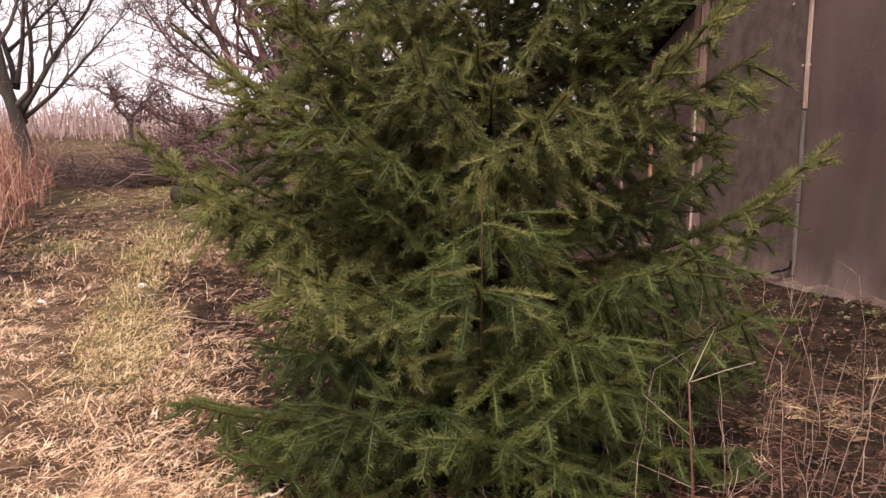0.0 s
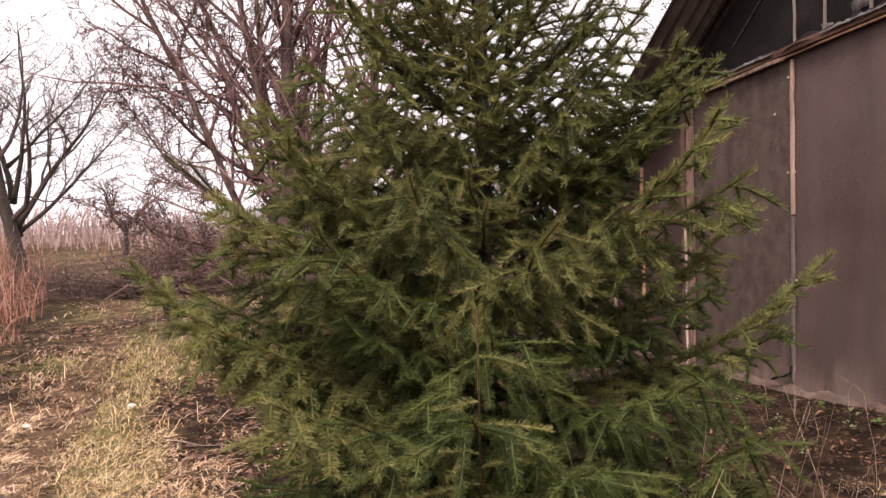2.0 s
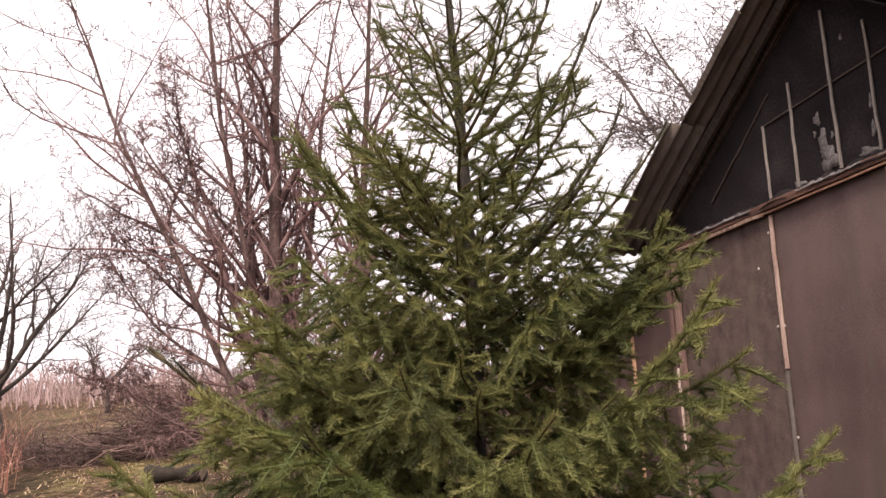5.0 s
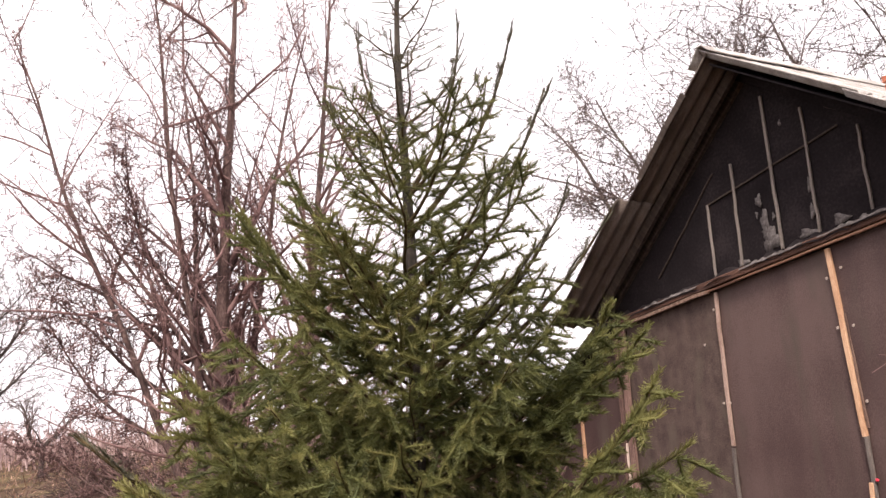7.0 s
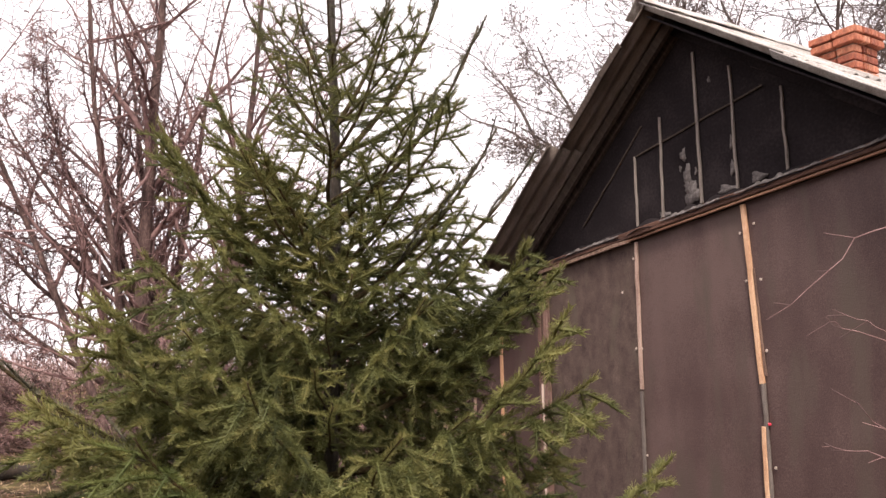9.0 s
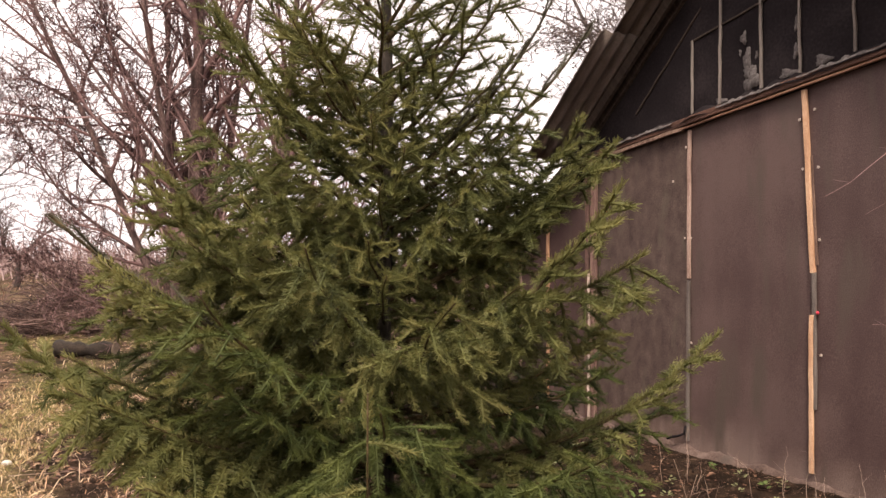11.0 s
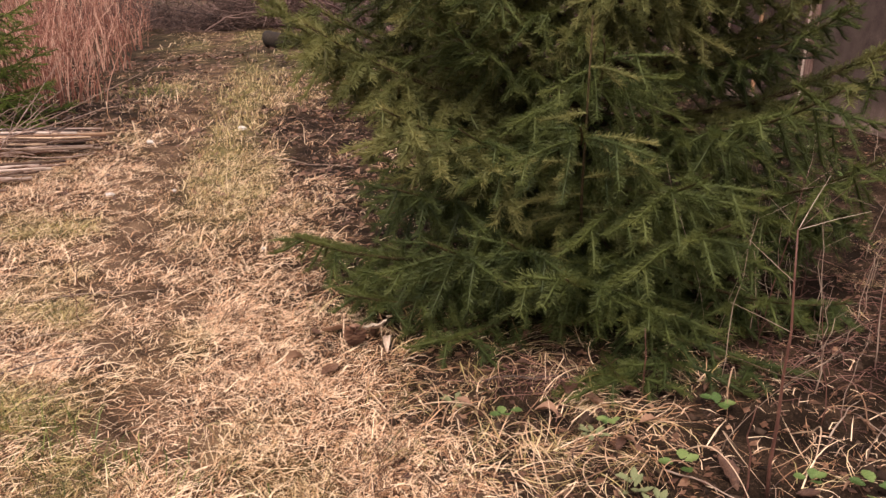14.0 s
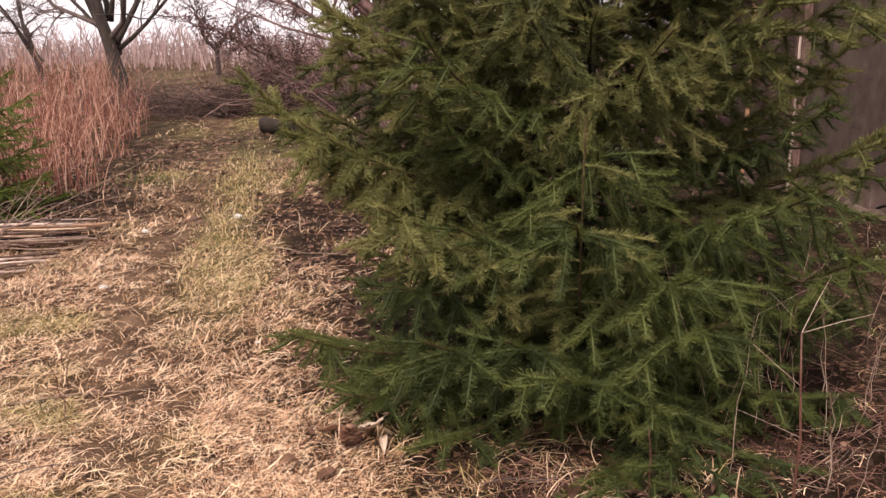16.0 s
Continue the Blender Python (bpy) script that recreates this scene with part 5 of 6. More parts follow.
for _ in range(230):
    p0 = np.array([rp.uniform(-2.6, -0.3), rp.uniform(-1.3, 0.2), rp.uniform(0.04, 0.2)])
    d = unit(np.array([rp.normal(0.1, 0.8), rp.normal(0, 0.6), rp.uniform(-0.1, 0.8)]))
    twigs.tube(np.stack([p0 + d * s + np.array([0, 0, -0.1 * s * s]) + rp.normal(0, 0.008, 3) for s in np.linspace(0, rp.uniform(0.25, 0.75), 4)]), [0.004, 0.003, 0.0025, 0.0015], 3, False)
for x0, y0, a, ln, up in ((-1.5, -0.5, 35, 1.5, 0.42), (-1.3, -0.7, 80, 0.9, 0.75), (-1.6, -0.2, 60, 1.0, 0.6), (-1.7, -0.6, 15, 1.6, 0.25), (-1.2, -0.9, 120, 0.8, 0.5), (-1.9, -0.9, 50, 1.1, 0.35)):
    f = np.linspace(0, 1, 8)
    ang = radians(a)
    tw = np.stack([x0 + 0.75 + ln * f * math.cos(ang), y0 + ln * f * math.sin(ang), 0.12 + ln * up * f + 0.02 * wave(f * 3, f, 0.8, a)], -1)
    twigs.tube(tw, 0.005 * (1 - 0.65 * f), 4)
part("fine_brush", twigs.build("fine_brush", [M["palewood"]]), bundle, kind="stuff")


# ---------------------------------------------------------------- dry canes, distant scrub
rc_ = np.random.default_rng(95)
canes = Mesh()
cane_stand = thing("dry_canes", Matrix(), "stand of dry reddish brown canes", "canes")
count = 0
while count < 1000:
    y = 7.6 + 15 * rc_.random() ** 1.7
    edge = np.interp(y, [5, 8, 11, 16, 26], [-4.7, -5.3, -6.4, -8.4, -12.6])
    x = edge + 0.3 - abs(rc_.normal(0, 1.9)) + 0.35 * math.sin(y * 2.3) - 0.05
    if x < -13 or math.hypot(x + 5.55, y - 6.8) < 1.0:
        continue
    h = rc_.uniform(0.6, 1.6) * (0.45 + 0.55 * min(1, max(0, edge + 0.3 - x) / 1.1))
    lean = rc_.normal(0, 0.19, 2)
    f = np.linspace(0, 1, 5)
    p = np.stack([x + lean[0] * h * f ** 1.5, y + lean[1] * h * f ** 1.5, float(gz(x, y)) - 0.02 + h * f], -1)
    near = y < 9.2 and x > -6.8
    rest, canes = canes, (Mesh() if near else canes)
    canes.tube(p, np.linspace(1, 0.45, 5) * rc_.uniform(0.0045, 0.0105), 3, False)
    for _ in range(rc_.integers(1, 7)):
        i = rc_.integers(1, 5)
        d = unit(np.array([rc_.normal(), rc_.normal(), rc_.uniform(0.5, 1.6)])) * rc_.uniform(0.1, 0.32)
        rest.tube(np.stack([p[i], p[i] + d * 0.5, p[i] + d + [0, 0, -0.02]]), [0.003, 0.0026, 0.002], 3, False)
    if near:
        part("cane", canes.build("cane", [M["cane"]]), cane_stand)
        canes = rest
    count += 1
part("cane_thicket", canes.build("cane_thicket", [M["cane"]]), cane_stand, kind="stuff")
scrub = Mesh()
for _ in range(2400):
    y = rc_.uniform(44, 110)
    x = rc_.uniform(-1.0, -0.05) * y
    h = rc_.uniform(1.2, 5.0) * (0.55 + 0.45 * math.sin(x * 0.11) * math.sin(x * 0.037 + 1)) + 0.5
    z0 = float(gz(x, y)) - 0.1
    s = rc_.normal(0, 0.22, 2) * h
    scrub.tube([(x, y, z0), (x + s[0] * 0.4, y + s[1] * 0.4, z0 + h * 0.6), (x + s[0], y + s[1], z0 + h)], [0.048, 0.036, 0.02], 3, False)
    for _ in range(3):
        f = rc_.uniform(0.3, 0.9)
        q = np.array([x + s[0] * f * 0.8, y + s[1] * f * 0.8, z0 + h * f])
        scrub.tube([q, q + np.array([rc_.normal(0, 0.5), rc_.normal(0, 0.5), rc_.uniform(0.3, 0.9)]) * h * 0.3], [0.026, 0.014], 3, False)
thing("distant_scrub", Matrix(), "far belt of bare scrub, grey brown paled by painted haze", "scrub", kind="stuff", data=scrub.build("distant_scrub", [M["far"]]))


# ---------------------------------------------------------------- grass
def blades(x, y, rng, length, lift, width, green, stops=(0.0, 0.55, 1.0)):
    """Bent dry blades, strips of quads with a tip; lift is how far they stand up."""
    n = len(x)
    a = rng.uniform(0, 2 * np.pi, n)
    ln = length * rng.lognormal(0, 0.4, n)
    up = lift * rng.gamma(1.6, 0.6, n)
    z = gz(x, y) - 0.004
    rows, turn = [], rng.normal(0, 0.38, n)
    droop = rng.uniform(0.35, 1.25, n)
    wd = width * rng.uniform(0.5, 1.4, n)
    px, py = x, y
    for f in stops:
        d = a + turn * f
        cx, cy = x + ln * f * np.cos(d), y + ln * f * np.sin(d)
        cz = z + np.maximum(ln * (up * f * 1.5 - up * droop * 1.3 * f * f), 0.0) + 0.008 * (f > 0) * (1 - 0.5 * f)
        w = wd / 2 * (1.0 - 0.35 * f)
        sx, sy = -np.sin(d) * w, np.cos(d) * w
        if f < 1:
            rows += [np.stack([cx - sx, cy - sy, cz], -1), np.stack([cx + sx, cy + sy, cz + w * 0.5], -1)]
        else:
            rows.append(np.stack([cx, cy, cz], -1))
    v = np.stack(rows, 1).reshape(-1, 3)
    k = 2 * len(stops) - 1
    b = np.arange(n) * k
    quads = np.concatenate([np.stack([b + j, b + j + 1, b + j + 3, b + j + 2], -1) for j in range(0, k - 3, 2)])
    return v, quads, np.stack([b + k - 3, b + k - 2, b + k - 1], -1), np.repeat(green, k)


rg = np.random.default_rng(99)
turf = Mesh()
for x0, x1, y0, y1, count, ln, lift, wd in ((-3.2, 1.2, 1.15, 3.2, 215000, 0.075, 0.16, 0.0033), (-4.8, 0.2, 3.2, 6.2, 120000, 0.085, 0.22, 0.0042), (-7.5, -0.5, 6.2, 11.0, 62000, 0.085, 0.42, 0.0052),
                                            (-14, 1.0, 11, 24, 40000, 0.085, 0.32, 0.0075), (-9, 6, -6, 1.45, 42000, 0.12, 0.25, 0.017), (-9, -2.8, 1.2, 3.2, 14000, 0.09, 0.35, 0.0065), (-10, -4.8, 3.2, 6.2, 9000, 0.10, 0.4, 0.006)):
    x, y = rg.uniform(x0, x1, count), rg.uniform(y0, y1, count)
    so, gr, wo = zones(x, y)
    keep = rg.random(count) < np.clip(1 - so * 1.02, 0.035, 1) * (1 - 0.84 * wo) * np.clip(0.72 + 0.55 * wave(x, y, 0.3, 33), 0.28, 1)
    if y0 == 1.15 and x1 > 0:
        keep &= rg.random(count) < smooth(1.1, 1.55, y) * smooth(-3.3, -2.6, x)
    x, y, gr = x[keep], y[keep], gr[keep]
    v, q, t, g = blades(x, y, rg, ln, lift * (1 + 0.6 * gr), wd, np.clip(gr * rg.uniform(0.2, 1.5, len(x)), 0, 1))
    turf.add(v, q, t, green=g)
thing("dry_grass", Matrix(), "flattened straw-coloured winter grass", "grass", kind="stuff", data=turf.build("dry_grass", [M["straw"]]))

field = Mesh()
x, y = rg.uniform(-60, 10, 10000), rg.uniform(25, 70, 10000)
v, q, t, g = blades(x, y, rg, 0.27, 0.8, 0.022, np.zeros(len(x)))
field.add(v, q, t)
thing("field_grass", Matrix(), "rough pale reddish grass of the far field", "grass", kind="stuff", data=field.build("field_grass", [M["fieldgrass"]]))
sprout = Mesh()
for cx, cy, n, sp in ((-1.62, 1.98, 170, 0.13), (-1.85, 2.12, 120, 0.1), (-1.35, 1.95, 70, 0.08), (-4.6, 9.4, 400, 0.4), (-1.05, 1.9, 60, 0.1)):
    x, y = rg.normal(cx, sp, n), rg.normal(cy, sp * 0.6, n)
    v, q, t, g = blades(x, y, rg, 0.055 if cy < 5 else 0.1, 0.9, 0.0034, np.zeros(n))
    sprout.add(v, q, t)
thing("green_sprouts", Matrix(), "fresh green grass sprouting through the straw", "grass", kind="stuff", data=sprout.build("green_sprouts", [M["greenblade"]]))

# long straw tussocks along the bed's edge
tuss = Mesh()
for cx, cy, n, ln, sp in ((-0.45, 2.55, 260, 0.24, 0.28), (-0.1, 2.25, 240, 0.26, 0.26), (0.25, 2.42, 300, 0.28, 0.26), (0.55, 2.55, 150, 0.26, 0.2), (-0.15, 1.95, 200, 0.22, 0.25), (-0.6, 2.9, 200, 0.2, 0.2),
                          (0.35, 2.05, 170, 0.24, 0.25), (0.1, 2.75, 170, 0.3, 0.25), (0.75, 2.15, 80, 0.26, 0.25), (-0.75, 3.05, 120, 0.22, 0.18), (1.7, 4.2, 120, 0.2, 0.4), (1.4, 3.6, 120, 0.2, 0.35), (2.05, 4.3, 300, 0.2, 0.28), (2.3, 4.05, 200, 0.2, 0.22), (2.5, 4.8, 220, 0.2, 0.3), (1.7, 3.9, 160, 0.18, 0.25), (-0.35, 2.15, 260, 0.16, 0.3), (-0.2, 1.75, 200, 0.17, 0.25), (0.15, 1.8, 160, 0.18, 0.25), (-0.55, 2.4, 240, 0.15, 0.3)):
    n = int(n * (0.75 if cx < 0.2 else 0.38))
    m = max(2, n // 24)
    own = rg.integers(0, m, n)
    x = rg.normal(cx, sp * 0.75, m)[own] + rg.normal(0, 0.035, n)
    y = rg.normal(cy, sp * 0.55, m)[own] + rg.normal(0, 0.03, n)
    a, l = rg.uniform(0, 6.28, m)[own] + rg.normal(0, 0.75, n), ln * rg.uniform(0.3, 1.15, n)
    f = np.linspace(0, 1, 6)
    rise, droop = rg.uniform(0.05, 0.75, n), rg.uniform(0.3, 1.1, n)
    for k in range(n):
        bend = rg.normal(0, 0.6)
        px = x[k] + l[k] * f * np.cos(a[k] + bend * f)
        py = y[k] + l[k] * f * np.sin(a[k] + bend * f)
        pz = gz(px, py) + np.maximum(l[k] * (rise[k] * f - droop[k] * 0.75 * f * f), 0.003 + 0.01 * rg.random()) - 0.004 * (f == 0)
        w = 0.0018 * rg.uniform(0.5, 1.5) * (1 - 0.8 * f)
        nrm = np.array([-math.sin(a[k]), math.cos(a[k]), 0.2])
        c = np.stack([px, py, pz], -1)
        v = np.concatenate([c - nrm * w[:, None], c + nrm * w[:, None]])
        tuss.add(v, [[i, i + 1, i + 7, i + 6] for i in range(5)], green=rg.uniform(0.3, 0.9) if rg.random() < 0.4 else 0.0)
thing("straw_tussocks", Matrix(), "long tangled pale straw along the bed", "grass", kind="stuff", data=tuss.build("straw_tussocks", [M["straw"]]))

# needle litter and crumbs of leaf on the soil
lit = Mesh()
n = 42000
x, y = rg.uniform(-3.5, 4.2, n), 1.2 + 9.3 * rg.random(n) ** 1.3
so, gr, wo = zones(x, y)
keep = rg.random(n) < so * np.clip(0.45 + 0.6 * wave(x, y, 0.5, 44), 0.05, 1)
x, y = x[keep], y[keep]
n = len(x)
a, s = rg.uniform(0, 6.28, n), rg.uniform(0.005, 0.03, n) * rg.random(n) ** 0.6
c, z = np.stack([x, y, gz(x, y) + 0.006], -1), rg.normal(0, 0.35, (n, 4))
v = np.stack([c + s[:, None] * np.stack([np.cos(a + k * 1.57) * (1 if k % 2 else 0.55), np.sin(a + k * 1.57) * (1 if k % 2 else 0.55), np.abs(z[:, k]) * 0.6], -1) for k in range(4)], 1).reshape(-1, 3)
lit.add(v, np.arange(4 * n).reshape(-1, 4))
for x0, x1, y0, y1, n, big in ((-8.0, -3.2, 6.0, 13.0, 9000, 0.05), (-3.4, -0.3, 4.4, 9.5, 4200, 0.045), (-6.6, -3.0, 11.5, 16.5, 2600, 0.055), (-5.2, -2.2, 6.8, 11.0, 1500, 0.045)):
    x, y = rg.uniform(x0, x1, n), rg.uniform(y0, y1, n)
    keep = rg.random(n) < np.maximum(zones(x, y)[0], 0.22) * np.clip(0.5 + 0.7 * wave(x, y, 0.6, 48), 0.05, 1)
    x, y = x[keep], y[keep]
    n = len(x)
    a, s = rg.uniform(0, 6.28, n), big * rg.uniform(0.35, 1.0, n)
    c, z = np.stack([x, y, gz(x, y) + 0.01], -1), rg.normal(0, 0.5, (n, 4))
    v = np.stack([c + s[:, None] * np.stack([np.cos(a + k * 1.57) * (1 if k % 2 else 0.5), np.sin(a + k * 1.57) * (1 if k % 2 else 0.5), np.abs(z[:, k]) * 0.7], -1) for k in range(4)], 1).reshape(-1, 3)
    lit.add(v, np.arange(4 * n).reshape(-1, 4))
thing("leaf_litter", Matrix(), "crumbled brown leaf litter on the soil", "leaf litter", kind="stuff", data=lit.build("leaf_litter", [M["leaf"]]))


# clods of soil, and brown stalk bits lying on the bed
clods = Mesh()
n = 9000
x, y = rg.uniform(-3.2, 4.0, n), 1.2 + 8.5 * rg.random(n) ** 1.4
keep = rg.random(n) < zones(x, y)[0]
x, y = x[keep], y[keep]
n = len(x)
s = 0.006 + 0.024 * rg.random(n) ** 3
c = np.stack([x, y, gz(x, y) + s * 0.2], -1)
dirs = np.array([[1, 0, 0], [0, 1, 0], [-1, 0, 0], [0, -1, 0], [0, 0, 1], [0, 0, -1]], float)
v = c[:, None] + s[:, None, None] * dirs[None] * rg.uniform(0.5, 1.2, (n, 6, 1)) + s[:, None, None] * rg.normal(0, 0.22, (n, 6, 3))
t = np.array([[0, 1, 4], [1, 2, 4], [2, 3, 4], [3, 0, 4], [1, 0, 5], [2, 1, 5], [3, 2, 5], [0, 3, 5]])
clods.add(v.reshape(-1, 3), None, (np.arange(n)[:, None, None] * 6 + t[None]).reshape(-1, 3))
thing("soil_clods", Matrix(), "crumbly clods of dark soil", "soil", kind="stuff", data=clods.build("soil_clods", [M["clod"]], smooth=True))
debris = Mesh()
n = 26000
x, y = rg.uniform(-3.4, 4.0, n), 1.2 + 9 * rg.random(n) ** 1.25
keep = rg.random(n) < zones(x, y)[0] * np.clip(0.45 + 0.7 * wave(x, y, 0.6, 47), 0.06, 1)
x, y = x[keep], y[keep]
v, q, t, g = blades(x, y, rg, 0.085, 0.20, 0.0030, np.zeros(len(x)))
debris.add(v, q, t)
thing("stalk_debris", Matrix(), "brown stalk bits and needle litter on the soil", "plant litter", kind="stuff", data=debris.build("stalk_debris", [M["debris"]]))


# ---------------------------------------------------------------- small things
def leaf_mesh(seed, w=0.5, curl=0.35, lobed=False):
    r = np.random.default_rng(seed)
    n, m = 10, 4
    f, g = np.meshgrid(np.linspace(0, 1, n + 1), np.linspace(-1, 1, m + 1), indexing="ij")
    half = w * 0.5 * np.sin(np.pi * np.clip(f, 0.02, 0.985)) ** 0.75 * (1 + (0.16 * np.sin(f * 24) if lobed else 0.05 * np.sin(f * 31)))
    x, y = f - 0.5, g * half
    z = curl * 0.35 * g * g * half * 2 + curl * 0.16 * np.sin(f * 3.0 + r.uniform(0, 3)) + 0.035 * wave(x, y, 0.35, seed)
    me = Mesh()
    i, j = np.meshgrid(np.arange(n), np.arange(m), indexing="ij")
    b = i * (m + 1) + j
    q = np.stack([b, b + m + 1, b + m + 2, b + 1], -1).reshape(-1, 4)
    v = np.stack([x, y, z], -1).reshape(-1, 3)
    me.add(v, q)
    me.add(v - [0, 0, 0.012], q[:, ::-1])
    return me


dead = [leaf_mesh(400 + k, rg.uniform(0.38, 0.62), rg.uniform(0.7, 1.5), k % 2 == 0).build("fallen_leaf", [M["leaf"]], smooth=True) for k in range(6)]
bleached = [leaf_mesh(460 + k, 0.34, 1.3, False).build("fallen_leaf", [M["bleached"]], smooth=True) for k in range(6)]
PALE = (6, 12, 14)
spots = [(0.56, 2.03, 0.115), (0.20, 2.40, 0.10), (0.10, 2.50, 0.11), (0.33, 2.50, 0.06), (-0.96, 2.66, 0.11), (-0.80, 2.58, 0.10), (-1.40, 1.64, 0.12), (-0.70, 2.95, 0.09), (0.36, 2.28, 0.07), (0.02, 2.33, 0.08),
         (0.27, 2.16, 0.07), (0.78, 1.98, 0.07), (-0.62, 2.83, 0.10), (-0.88, 2.98, 0.11), (-0.72, 3.02, 0.13)]
for _ in range(150):
    x, y = rg.uniform(-1.6, 3.4), rg.uniform(1.5, 6.6)
    if zones(np.array([x]), np.array([y]))[0][0] > 0.5:
        spots.append((x, y, rg.uniform(0.035, 0.085)))
for _ in range(60):
    y = rg.uniform(5.5, 11)
    spots.append((float(np.interp(y, [5, 8, 11], [-3.2, -4.3, -5.2])) + rg.normal(0, 0.9), y, rg.uniform(0.05, 0.09)))
for k, (x, y, s) in enumerate(spots):
    o = thing("fallen_leaf", pose(x, y, float(gz(x, y)) + 0.022 + 0.1 * s, rg.normal(0, 14), rg.normal(0, 14), rg.uniform(0, 360)), "curled brown fallen leaf on the soil" if k not in PALE else "pale bleached fallen leaf in the grass", "leaf", "fallen leaves", data=(dead if k not in PALE else bleached)[k % 6])
    o.scale = (s, s, s)

green_leaf = [leaf_mesh(430 + k, 0.8, 0.35, True).build("leaflet", [M["leafgreen"]], smooth=True) for k in range(3)]
pale_leaf = [leaf_mesh(440 + k, 0.45, 0.5, True).build("leaf", [M["leafpale"]], smooth=True) for k in range(3)]


def rosette(name, x, y, n, s, meshes, label, category, group, height=0.05):
    t = thing(name, pose(x, y, float(gz(x, y))), label, category, group)
    for k in range(n):
        a = 360 / n * k + rg.uniform(-25, 25)
        r = s * rg.uniform(0.55, 1.1)
        o = part("leaf", meshes[k % 3], t, pose(r * math.cos(radians(a)), r * math.sin(radians(a)), height * rg.uniform(0.5, 1.2), 0, -rg.uniform(5, 35), a))
        o.scale = (s, s, s)
    return t


for x, y, s in ((0.42, 2.03, 0.045), (0.80, 2.02, 0.04), (0.97, 2.0, 0.05), (-0.12, 2.3, 0.04), (0.62, 2.42, 0.045), (0.22, 2.25, 0.035)):
    rosette("strawberry_plant", x, y, 4, s, green_leaf, "small green strawberry plant on dark soil", "plant", "strawberry plants")
for x, y, s in ((0.27, 1.93, 0.05), (0.17, 2.2, 0.04), (0.33, 1.85, 0.045), (-0.3, 2.4, 0.04)):
    rosette("weed_rosette", x, y, 8, s, pale_leaf, "pale green leafy weed rosette", "plant", "weed rosettes", 0.035)
for _ in range(26):
    u, d = rg.uniform(-0.9, 1.6), -rg.uniform(0.3, 1.5)
    p = SHED @ Vector((u, d, 0))
    rosette("weed_rosette", p.x, p.y, 7, rg.uniform(0.024, 0.046), green_leaf if rg.random() < 0.25 else pale_leaf, "low green weed beside the shed wall", "plant", "weeds by the shed", 0.07)

# dry weeds before the spruce
def dry_weed(x, y, h, lean, branches, mat, seed, label, r=0.004):
    rng = np.random.default_rng(seed)
    t = thing("dry_weed", pose(x, y, float(gz(x, y)) - 0.02), label, "dry weed", "dry weeds")
    f = np.linspace(0, 1, 7)
    p = np.stack([lean[0] * h * f ** 1.4 + 0.012 * wave(f, f, 0.6, seed), lean[1] * h * f ** 1.4 + 0.012 * wave(f, f, 0.6, seed + 1), h * f], -1)
    st = Mesh()
    st.tube(p, r * (1 - 0.65 * f), 5)
    part("stem", st.build("stem", [M[mat]], smooth=True), t)
    if branches:
        bm_ = Mesh()
        for _ in range(branches):
            i = rng.integers(2, 7)
            d = unit(np.array([rng.normal(), rng.normal(0, 0.6), rng.uniform(0.4, 1.5)])) * rng.uniform(0.12, 0.34) * h
            b = np.stack([p[i], p[i] + d * 0.5 + rng.normal(0, 0.006, 3), p[i] + d + [0, 0, -0.01]])
            bm_.tube(b, np.array([0.26, 0.22, 0.14]) * min(r, 0.0045), 3, False)
        part("side_twig", bm_.build("side_twig", [M["weed"]]), t, kind="stuff")


dry_weed(0.66, 1.98, 0.86, (-0.03, -0.03), 9, "redweed", 500, "red-brown dry weed with pale side twigs", 0.0065)
dry_weed(0.60, 1.96, 0.34, (-0.03, 0.0), 0, "redweed", 501, "dark thin dry stalk")
dry_weed(0.36, 2.50, 0.30, (0.02, 0.0), 0, "redweed", 502, "dark thin dry stalk")
rw = np.random.default_rng(103)
for k in range(66):
    x, y = rw.uniform(0.85, 2.3), rw.uniform(2.1, 4.2)
    dry_weed(x, y, rw.uniform(0.3, 0.85), rw.normal(0, 0.16, 2), int(rw.integers(1, 9)), "weed" if rw.random() < 0.75 else "redweed", 510 + k, "thin dry branching weed stalk", rw.uniform(0.0016, 0.003))
for k in range(16):
    p = SHED @ Vector((rw.uniform(0.6, 2.6), -rw.uniform(0.3, 1.2), 0))
    dry_weed(p.x, p.y, rw.uniform(0.2, 0.5), rw.normal(0, 0.12, 2), int(rw.integers(0, 3)), "weed", 560 + k, "thin dry weed stalk by the shed wall", 0.0025)
for k in range(4):
    dry_weed(-2.0 - 0.12 * k, 2.9 + 0.2 * k, rw.uniform(0.15, 0.35), rw.normal(0, 0.2, 2), 0, "redweed", 590 + k, "short dark twig standing in the grass", 0.003)

for k in range(26):
    x, y = rw.uniform(0.55, 1.9), rw.uniform(1.95, 3.3)
    dry_weed(x, y, rw.uniform(0.35, 0.75), rw.normal(0.05, 0.2, 2), int(rw.integers(2, 6)), "weed", 620 + k, "thin dry branching weed stalk", rw.uniform(0.0013, 0.0022))

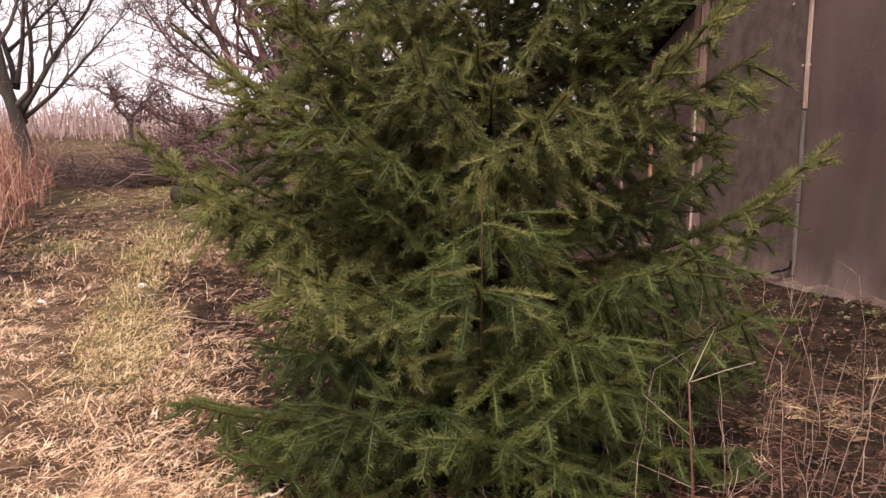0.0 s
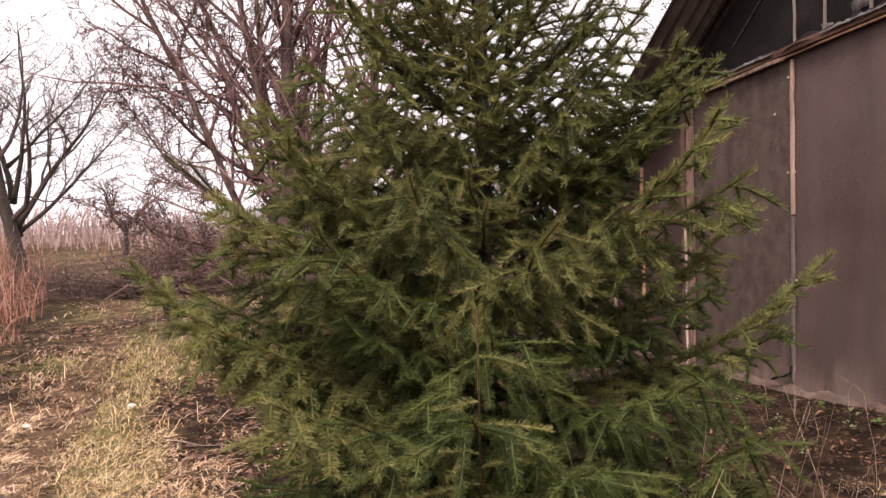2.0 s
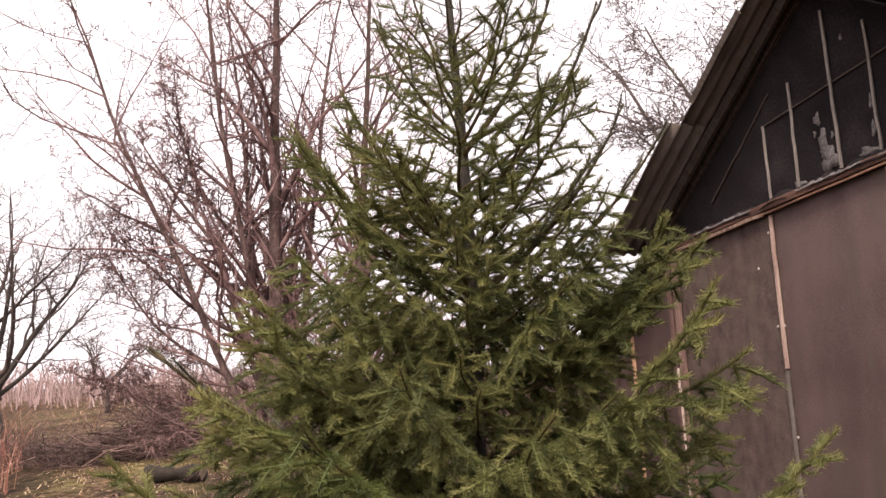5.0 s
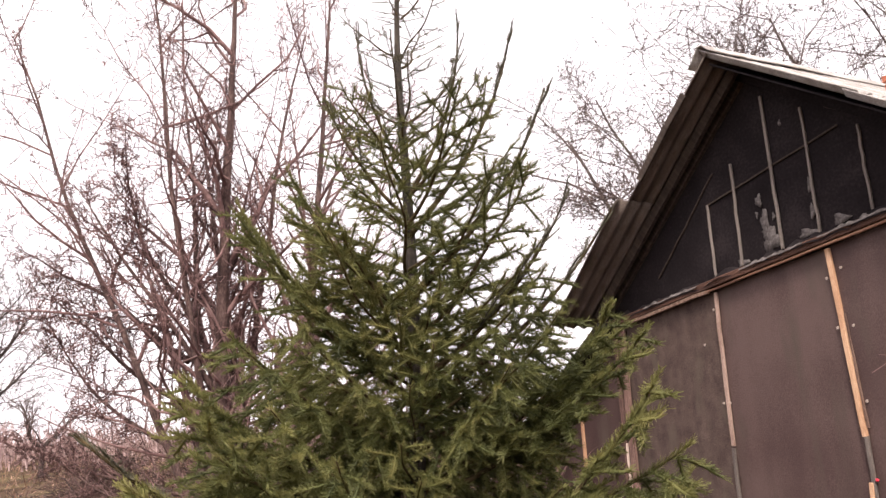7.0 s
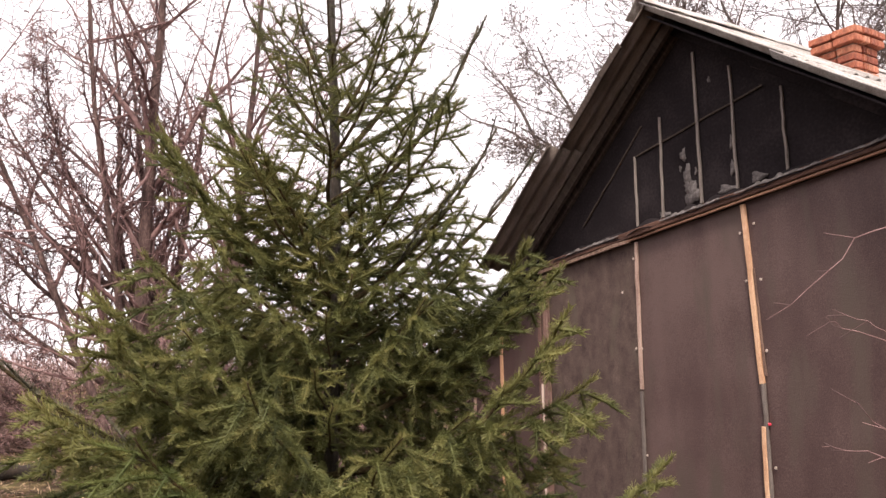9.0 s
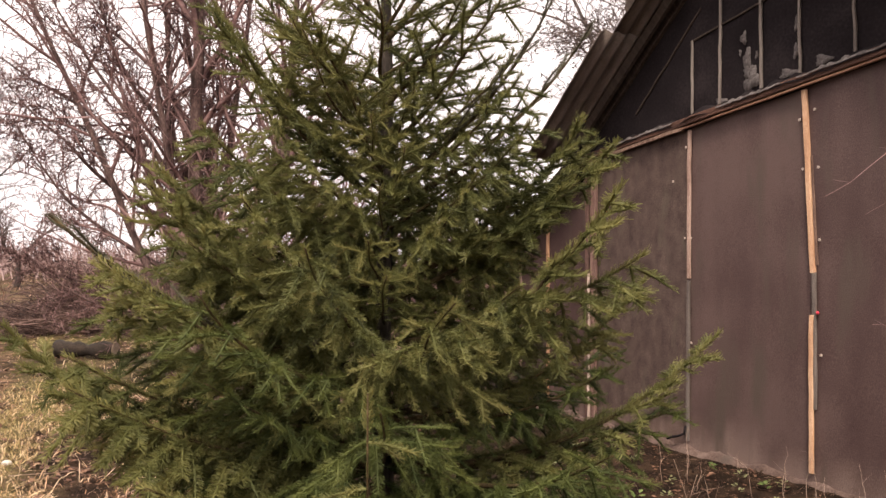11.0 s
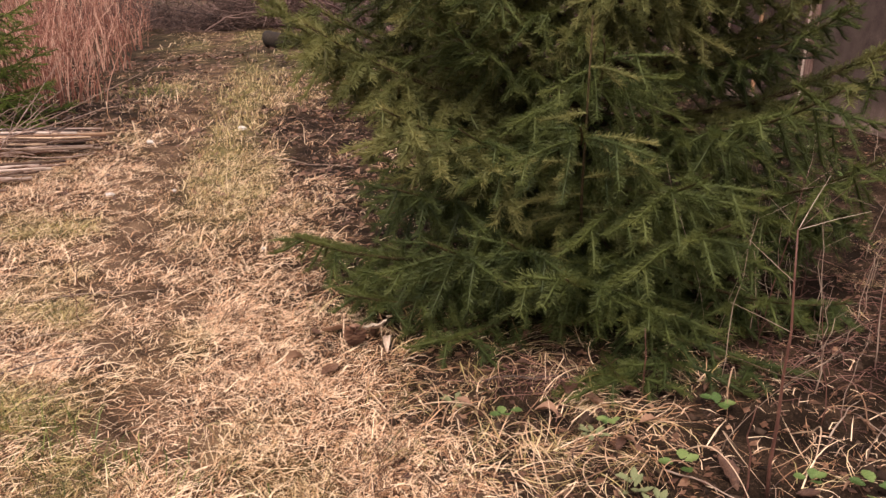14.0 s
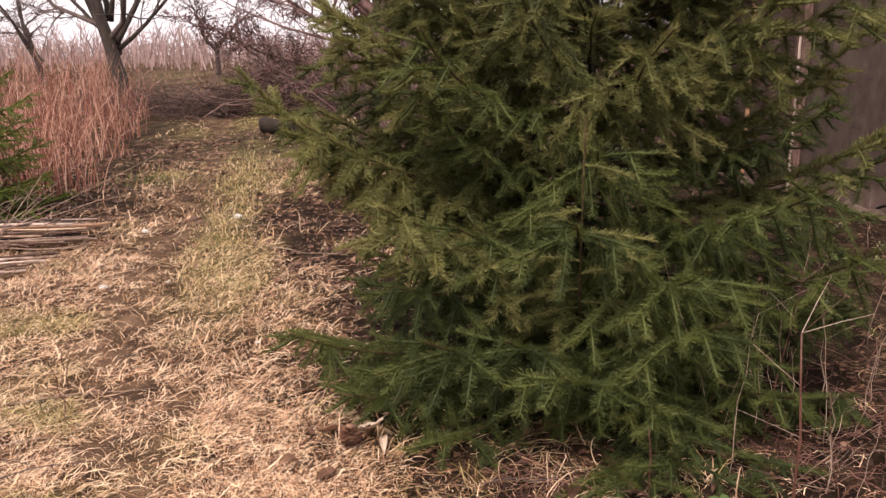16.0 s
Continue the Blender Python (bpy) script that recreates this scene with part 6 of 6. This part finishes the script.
# loose twigs lying about
for x, y, a, ln, m_ in ((-2.3, 2.57, 3, 0.75, "darktwig"), (-2.1, 3.2, 25, 0.6, "weed"), (-1.0, 2.35, -10, 0.10, "cut"), (1.05, 2.45, 55, 0.35, "weed"), (1.12, 2.35, 100, 0.3, "weed"), (0.5, 1.95, -35, 0.3, "weed"),
                        (-2.06, 2.73, 38, 0.36, "weed"), (-1.87, 2.50, 33, 0.40, "darktwig"), (-2.55, 3.42, 12, 0.5, "palestalk"), (-2.30, 4.05, 100, 0.45, "palestalk"), (-1.75, 5.9, -20, 0.8, "weed"), (-2.3, 6.9, 30, 0.7, "weed"), (0.0, 2.6, 5, 0.45, "darktwig"), (-1.5, 6.4, 65, 0.5, "weed")):
    f = np.linspace(0, 1, 8)
    px, py = x + (f - 0.5) * ln * math.cos(radians(a)), y + (f - 0.5) * ln * math.sin(radians(a)) + 0.05 * ln * wave(f, f, 0.7, int(abs(x) * 100))
    tm = Mesh()
    tm.tube(np.stack([px - x, py - y, gz(px, py) - gz(x, y) + 0.012 + 0.02 * np.sin(f * 3.1)], -1), 0.0034 * (1 - 0.6 * f), 5)
    thing("twig", pose(x, y, float(gz(x, y))), "thin dry twig lying on the ground", "twig", "loose twigs", data=tm.build("twig", [M[m_]], smooth=True))

# pale curled runners on the bed's edge
for k in range(34):
    x, y = (rw.uniform(0.95, 1.35), rw.uniform(2.0, 2.6)) if k < 12 else (rw.uniform(-0.5, 0.9), rw.uniform(1.85, 2.6))
    a, ln, turn = rw.uniform(0, 6.28), rw.uniform(0.15, 0.42), rw.normal(0, 2.2)
    f = np.linspace(0, 1, 10)
    d = a + turn * f
    px, py = np.cumsum(np.cos(d)) * ln / 10, np.cumsum(np.sin(d)) * ln / 10
    tm = Mesh()
    tm.tube(np.stack([px, py, gz(x + px, y + py) - gz(x, y) + 0.008 + rw.uniform(0.01, 0.11) * np.sin(f * 3.14)], -1), rw.uniform(0.0014, 0.0032) * (1 - 0.5 * f), 4)
    thing("dry_runner", pose(x, y, float(gz(x, y))), "pale dry curled stalk lying on the soil", "dry stalk", "dry runners", data=tm.build("dry_runner", [M["palestalk"]], smooth=True))

# reddish twig litter under the spruce's far side
heap = Mesh()
for cx, cy, n, sp in ((1.05, 2.85, 170, 0.2), (1.5, 3.3, 170, 0.3), (0.05, 2.62, 90, 0.12), (2.0, 4.2, 120, 0.35)):
    for _ in range(n):
        x, y, a, l = rg.normal(cx, sp), rg.normal(cy, sp * 0.7), rg.uniform(0, 6.28), rg.uniform(0.05, 0.2)
        z = float(gz(x, y))
        heap.tube([(x, y, z + 0.005), (x + 0.5 * l * math.cos(a), y + 0.5 * l * math.sin(a), z + rg.uniform(0.01, 0.05)), (x + l * math.cos(a + 0.3), y + l * math.sin(a + 0.3), z + rg.uniform(0.004, 0.03))],
                  [0.0016, 0.0014, 0.001], 3, False)
thing("twig_litter", Matrix(), "reddish twig litter on the soil", "plant litter", kind="stuff", data=heap.build("twig_litter", [M["redlitter"]]))

# spruce cone in the grass
cm = Mesh()
for k in range(90):
    h, a = k / 90, k * 2.39996
    r = 0.048 * math.sin(math.pi * min(0.97, 0.12 + 0.86 * h)) ** 0.7
    c, o = np.array([math.cos(a), math.sin(a), 0]), np.array([-math.sin(a), math.cos(a), 0])
    z = 0.012 + 0.085 * h
    w = 0.015
    cm.add([c * r * 0.3 + [0, 0, z], c * r * 0.8 + o * w + [0, 0, z + 0.004], c * r * 1.15 + [0, 0, z + 0.012], c * r * 0.8 - o * w + [0, 0, z + 0.004]], [[0, 1, 2, 3]])
thing("spruce_cone", pose(-0.76, 2.86, float(gz(-0.76, 2.86)), 8, -6, 30), "dark brown cone standing in dry grass", "cone", data=cm.build("spruce_cone", [M["cone"]]))
# pale chips on the path
for x, y, s in ((-2.84, 7.30, 0.055), (-2.97, 4.98, 0.035), (-3.5, 6.7, 0.035), (-2.6, 5.2, 0.02), (-1.5, 3.9, 0.015)):
    bmc = bmesh.new()
    bmesh.ops.create_icosphere(bmc, subdivisions=2, radius=1)
    for vv in bmc.verts:
        vv.co *= 1 + 0.3 * noise.noise(vv.co * 1.7 + Vector((x, y, 0)))
        vv.co.z *= 0.45
    cme = bpy.data.meshes.new("stone_chip")
    bmc.to_mesh(cme), bmc.free()
    cme.materials.append(M["chip"])
    o = thing("stone_chip", pose(x, y, float(gz(x, y)) + 0.012, 10, 5, x * 100), "small white stone chip on the path", "stone", "white chips", data=cme)
    o.scale = (s, s * 0.7, s)
